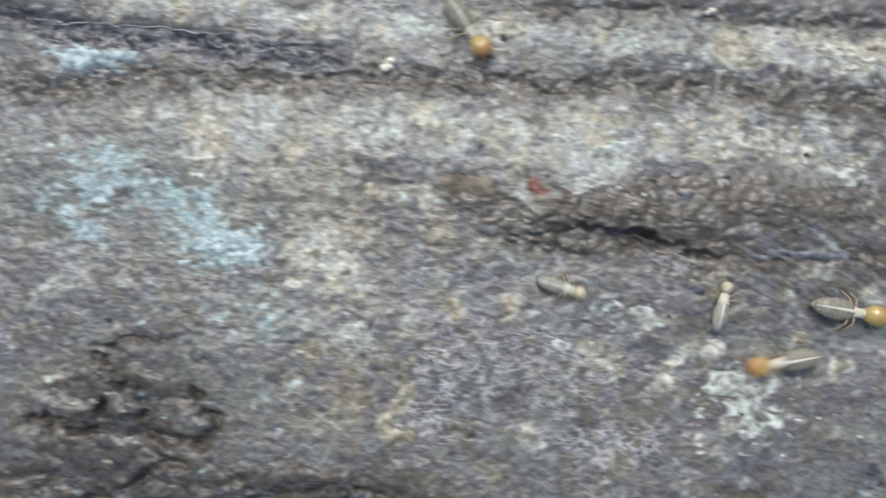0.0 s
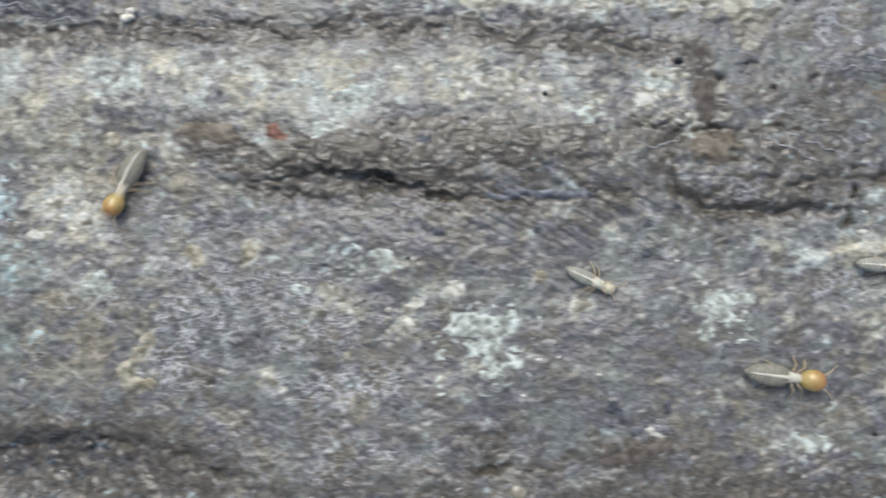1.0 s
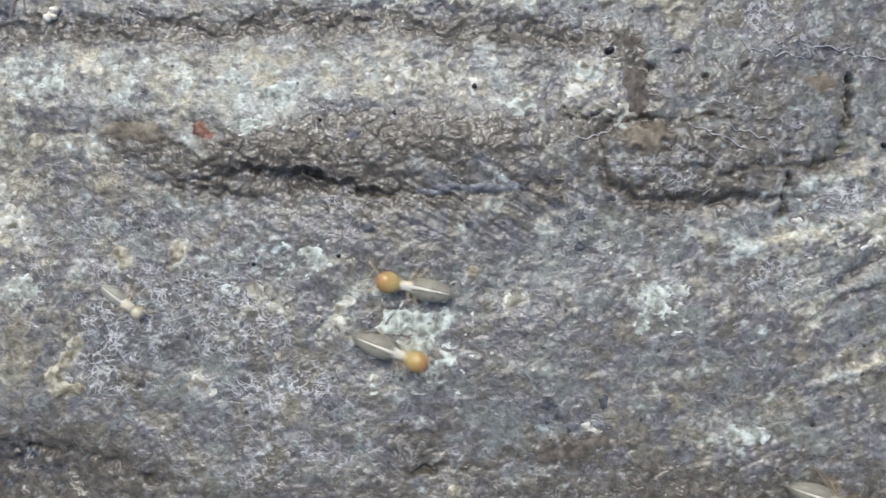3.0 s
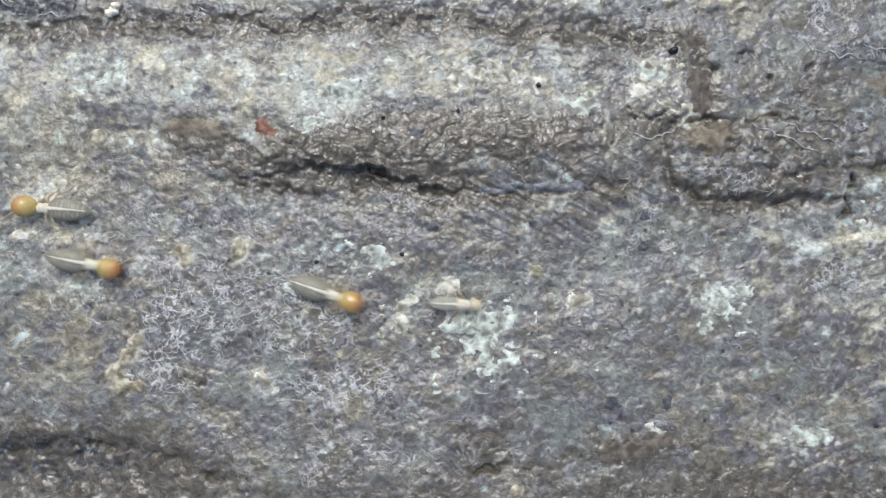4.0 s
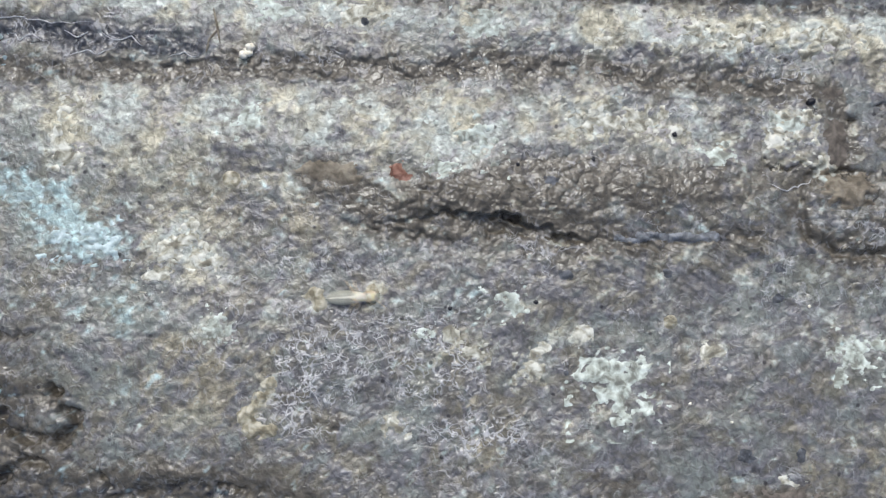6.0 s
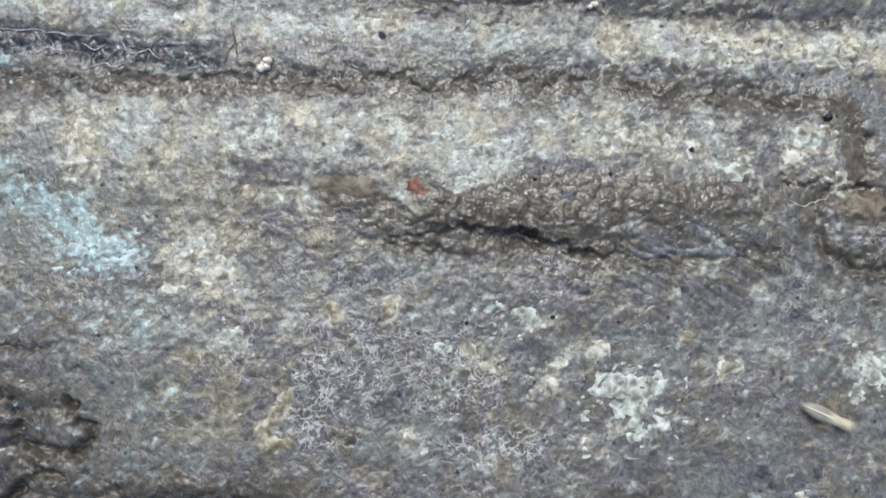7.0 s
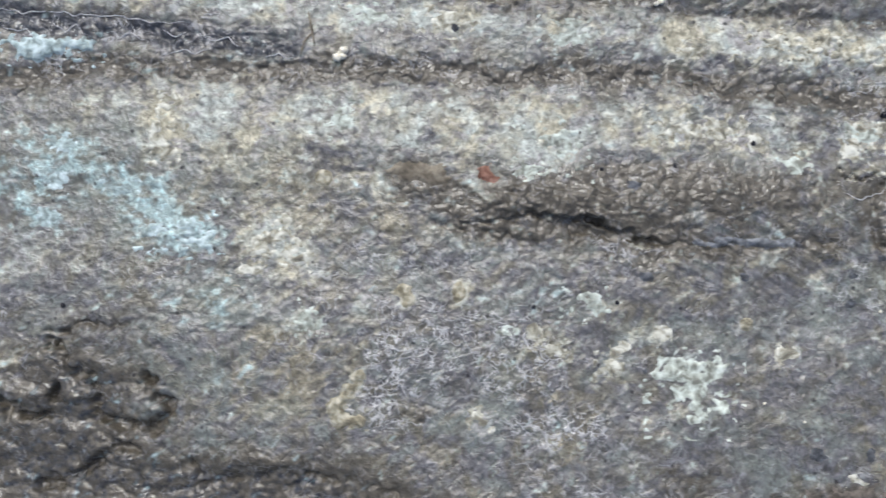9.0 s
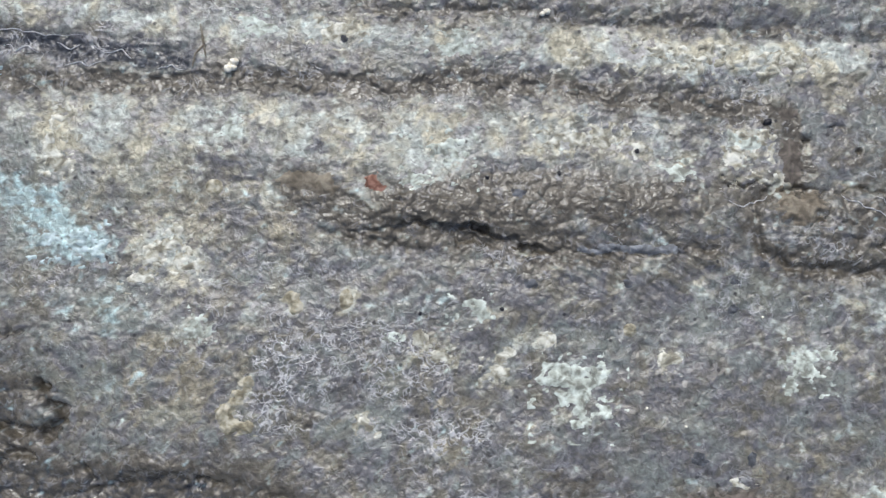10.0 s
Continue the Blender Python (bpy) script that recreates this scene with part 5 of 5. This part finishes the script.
    walk(COLONY[4], [(0.00, on_bark(-59.5, 12.4, -14)), (1.20, on_bark(-59.0, 12.3, -14)), (1.60, on_bark(-46.2, 9.1, -14)), (2.00, on_bark(-33.4, 5.9, -14)), (2.40, on_bark(-20.6, 2.7, -12)), (2.50, on_bark(-17.7, 1.2, -16)), (2.60, on_bark(-16.9, 0.8, -22)), (2.70, on_bark(-16.5, -0.6, -39)), (3.80, on_bark(-0.8, -1.8, -9)), (3.90, on_bark(2.0, -1.3, -4)), (4.00, on_bark(4.1, -2.0, -3)), (4.10, on_bark(6.0, -2.5, -17)), (4.20, on_bark(8.5, -3.0, -4)), (4.30, on_bark(12.0, -4.0, -12)), (4.40, on_bark(13.7, -4.4, -21)), (4.50, on_bark(17.5, -5.1, -8)), (4.60, on_bark(20.6, -4.3, 6)), (4.70, on_bark(24.8, -3.6, 10)), (4.80, on_bark(26.7, -3.9, -0)), (5.20, on_bark(39.2, -8.3, -19)), (5.60, on_bark(51.6, -12.7, -19)), (6.00, on_bark(64.1, -17.0, -19)), (10.00, on_bark(64.6, -17.2, -19))])
    walk(COLONY[5], [(0.00, on_bark(9.1, -1.4, -168)), (0.10, on_bark(6.5, -2.7, -159)), (0.20, on_bark(6.0, -2.8, -158)), (0.30, on_bark(6.3, -2.5, -96)), (0.40, on_bark(7.6, -1.2, -68)), (0.50, on_bark(10.3, -1.4, -6)), (0.60, on_bark(13.5, -2.0, -15)), (0.70, on_bark(16.8, -3.4, -28)), (0.80, on_bark(20.4, -5.4, -43)), (0.90, on_bark(22.7, -6.7, -11)), (1.00, on_bark(26.2, -6.5, -7)), (1.10, on_bark(30.6, -9.0, -32)), (1.20, on_bark(33.4, -10.6, -28)), (1.30, on_bark(36.1, -13.1, -27)), (1.70, on_bark(50.5, -23.9, -37)), (2.10, on_bark(64.9, -34.7, -37)), (10.00, on_bark(65.3, -35.0, -37))])
    walk(COLONY[6], [(0.00, on_bark(-7.4, 3.4, -16)), (0.10, on_bark(-4.2, 1.0, -34)), (0.20, on_bark(-2.3, 0.1, -16)), (0.30, on_bark(2.4, -0.1, -1)), (0.40, on_bark(4.5, -0.1, 1)), (0.50, on_bark(5.7, 1.4, 22)), (0.60, on_bark(7.3, 2.8, 36)), (0.70, on_bark(8.7, 3.3, 5)), (0.80, on_bark(10.5, 2.3, -23)), (0.90, on_bark(10.7, 0.8, -33)), (1.00, on_bark(13.3, 0.1, -25)), (1.10, on_bark(17.2, -0.9, -7)), (1.20, on_bark(19.9, -0.4, 4)), (1.30, on_bark(23.6, -1.2, -4)), (1.40, on_bark(26.8, -2.2, -20)), (1.50, on_bark(29.0, -4.1, -55)), (1.60, on_bark(29.5, -5.9, -59)), (1.70, on_bark(31.6, -9.5, -53)), (1.80, on_bark(33.4, -11.4, -44)), (2.20, on_bark(41.3, -22.0, -53)), (2.60, on_bark(49.2, -32.6, -53)), (3.00, on_bark(57.2, -43.1, -53)), (10.00, on_bark(57.5, -43.5, -53))])
    walk(COLONY[7], [(0.00, on_bark(4.1, 2.1, 77)), (0.10, on_bark(6.8, 2.4, 21)), (0.20, on_bark(9.2, 3.0, 21)), (0.30, on_bark(13.9, 4.5, 17)), (0.40, on_bark(16.9, 4.9, 11)), (0.50, on_bark(20.2, 4.1, -8)), (0.60, on_bark(22.5, 3.0, -9)), (0.70, on_bark(25.6, 2.3, -16)), (0.80, on_bark(28.2, 1.3, -14)), (1.10, on_bark(35.5, 1.0, -3)), (1.20, on_bark(36.3, -1.1, -43)), (1.30, on_bark(35.9, -4.7, -68)), (1.40, on_bark(37.3, -7.4, -76)), (1.50, on_bark(39.3, -11.5, -69)), (1.90, on_bark(47.2, -22.0, -53)), (2.30, on_bark(55.1, -32.6, -53)), (2.70, on_bark(63.1, -43.2, -53)), (10.00, on_bark(63.4, -43.6, -53))])
    walk(COLONY[8], [(0.00, on_bark(12.7, 2.3, -9)), (0.10, on_bark(16.1, 2.1, -7)), (0.20, on_bark(19.8, 1.5, -10)), (0.60, on_bark(37.8, 2.4, 3)), (1.00, on_bark(55.8, 3.3, 3)), (1.40, on_bark(73.8, 4.2, 3)), (10.00, on_bark(74.3, 4.2, 3))])
    walk(COLONY[9], [(0.00, on_bark(13.7, -19.7, 81)), (0.20, on_bark(15.0, -10.7, 15)), (0.30, on_bark(16.5, -9.7, 14)), (0.40, on_bark(19.4, -8.9, 17)), (0.50, on_bark(23.0, -9.0, -9)), (0.90, on_bark(41.0, -8.1, 3)), (1.30, on_bark(59.0, -7.2, 3)), (10.00, on_bark(59.5, -7.1, 3))])
    walk(COLONY[10], [(0.00, on_bark(-60.3, 11.9, -14)), (3.00, on_bark(-59.8, 11.8, -14)), (3.40, on_bark(-42.4, 7.4, -14)), (3.80, on_bark(-24.9, 3.1, -9)), (3.90, on_bark(-23.5, 2.4, -21)), (4.00, on_bark(-21.9, 1.1, -12)), (4.10, on_bark(-18.9, 1.1, 14)), (4.20, on_bark(-17.9, 1.2, 27)), (4.30, on_bark(-17.5, 1.8, 48)), (4.40, on_bark(-16.6, 2.3, 14)), (4.50, on_bark(-13.4, 1.9, -20)), (4.60, on_bark(-13.0, 0.5, -32)), (4.70, on_bark(-10.7, -0.3, -11)), (4.80, on_bark(-9.1, -0.4, 3)), (4.90, on_bark(-4.6, 0.5, 2)), (5.00, on_bark(-2.4, 1.1, 0)), (5.10, on_bark(2.2, -0.1, -10)), (5.20, on_bark(5.4, -1.2, -14)), (5.30, on_bark(8.3, -3.5, -25)), (5.40, on_bark(10.6, -3.5, 0)), (5.50, on_bark(16.0, -3.4, 5)), (5.60, on_bark(18.4, -3.1, -7)), (5.70, on_bark(23.3, -3.7, -7)), (6.10, on_bark(40.3, -9.7, -19)), (6.50, on_bark(57.3, -15.6, -19)), (6.90, on_bark(74.3, -21.6, -19)), (10.00, on_bark(74.8, -21.7, -19))])
    walk(COLONY[11], [(0.00, on_bark(-63.3, 14.8, -14)), (2.60, on_bark(-62.8, 14.7, -14)), (3.00, on_bark(-45.3, 10.3, -14)), (3.40, on_bark(-27.9, 6.0, -14)), (3.80, on_bark(-10.4, 1.6, -11)), (3.90, on_bark(-7.1, 0.4, -13)), (4.00, on_bark(-5.1, -1.0, -20)), (4.10, on_bark(-0.7, -1.6, 2)), (4.20, on_bark(0.9, -1.4, 0)), (4.30, on_bark(5.8, -2.7, -8)), (4.40, on_bark(8.7, -3.0, -9)), (4.50, on_bark(12.4, -3.1, -3)), (4.60, on_bark(14.9, -3.0, -5)), (4.70, on_bark(18.5, -3.7, -16)), (4.80, on_bark(20.8, -5.0, -17)), (4.90, on_bark(24.8, -5.4, -2)), (5.00, on_bark(27.0, -5.4, -2)), (5.40, on_bark(44.0, -11.4, -19)), (5.80, on_bark(61.0, -17.3, -19)), (10.00, on_bark(61.5, -17.5, -19))])
    walk(COLONY[12], [(0.00, on_bark(-60.8, 11.5, -14)), (4.30, on_bark(-60.3, 11.4, -14)), (4.70, on_bark(-47.5, 8.2, -14)), (5.10, on_bark(-34.7, 5.0, -10)), (5.20, on_bark(-32.2, 3.8, -23)), (5.30, on_bark(-29.1, 0.9, -24)), (5.40, on_bark(-26.1, 1.2, -1)), (5.50, on_bark(-22.2, 1.3, -3)), (5.60, on_bark(-20.9, 2.2, 12)), (5.70, on_bark(-19.1, 2.5, 11)), (6.80, on_bark(11.7, -3.8, -17)), (6.90, on_bark(15.6, -4.3, -2)), (7.00, on_bark(19.1, -4.9, -24)), (7.10, on_bark(23.7, -6.6, -7)), (7.50, on_bark(36.2, -11.0, -19)), (7.90, on_bark(48.6, -15.4, -19)), (8.30, on_bark(61.1, -19.7, -19)), (10.00, on_bark(61.6, -19.9, -19))])
    for k, t in enumerate(COLONY):
        stride(t, k)


motions()
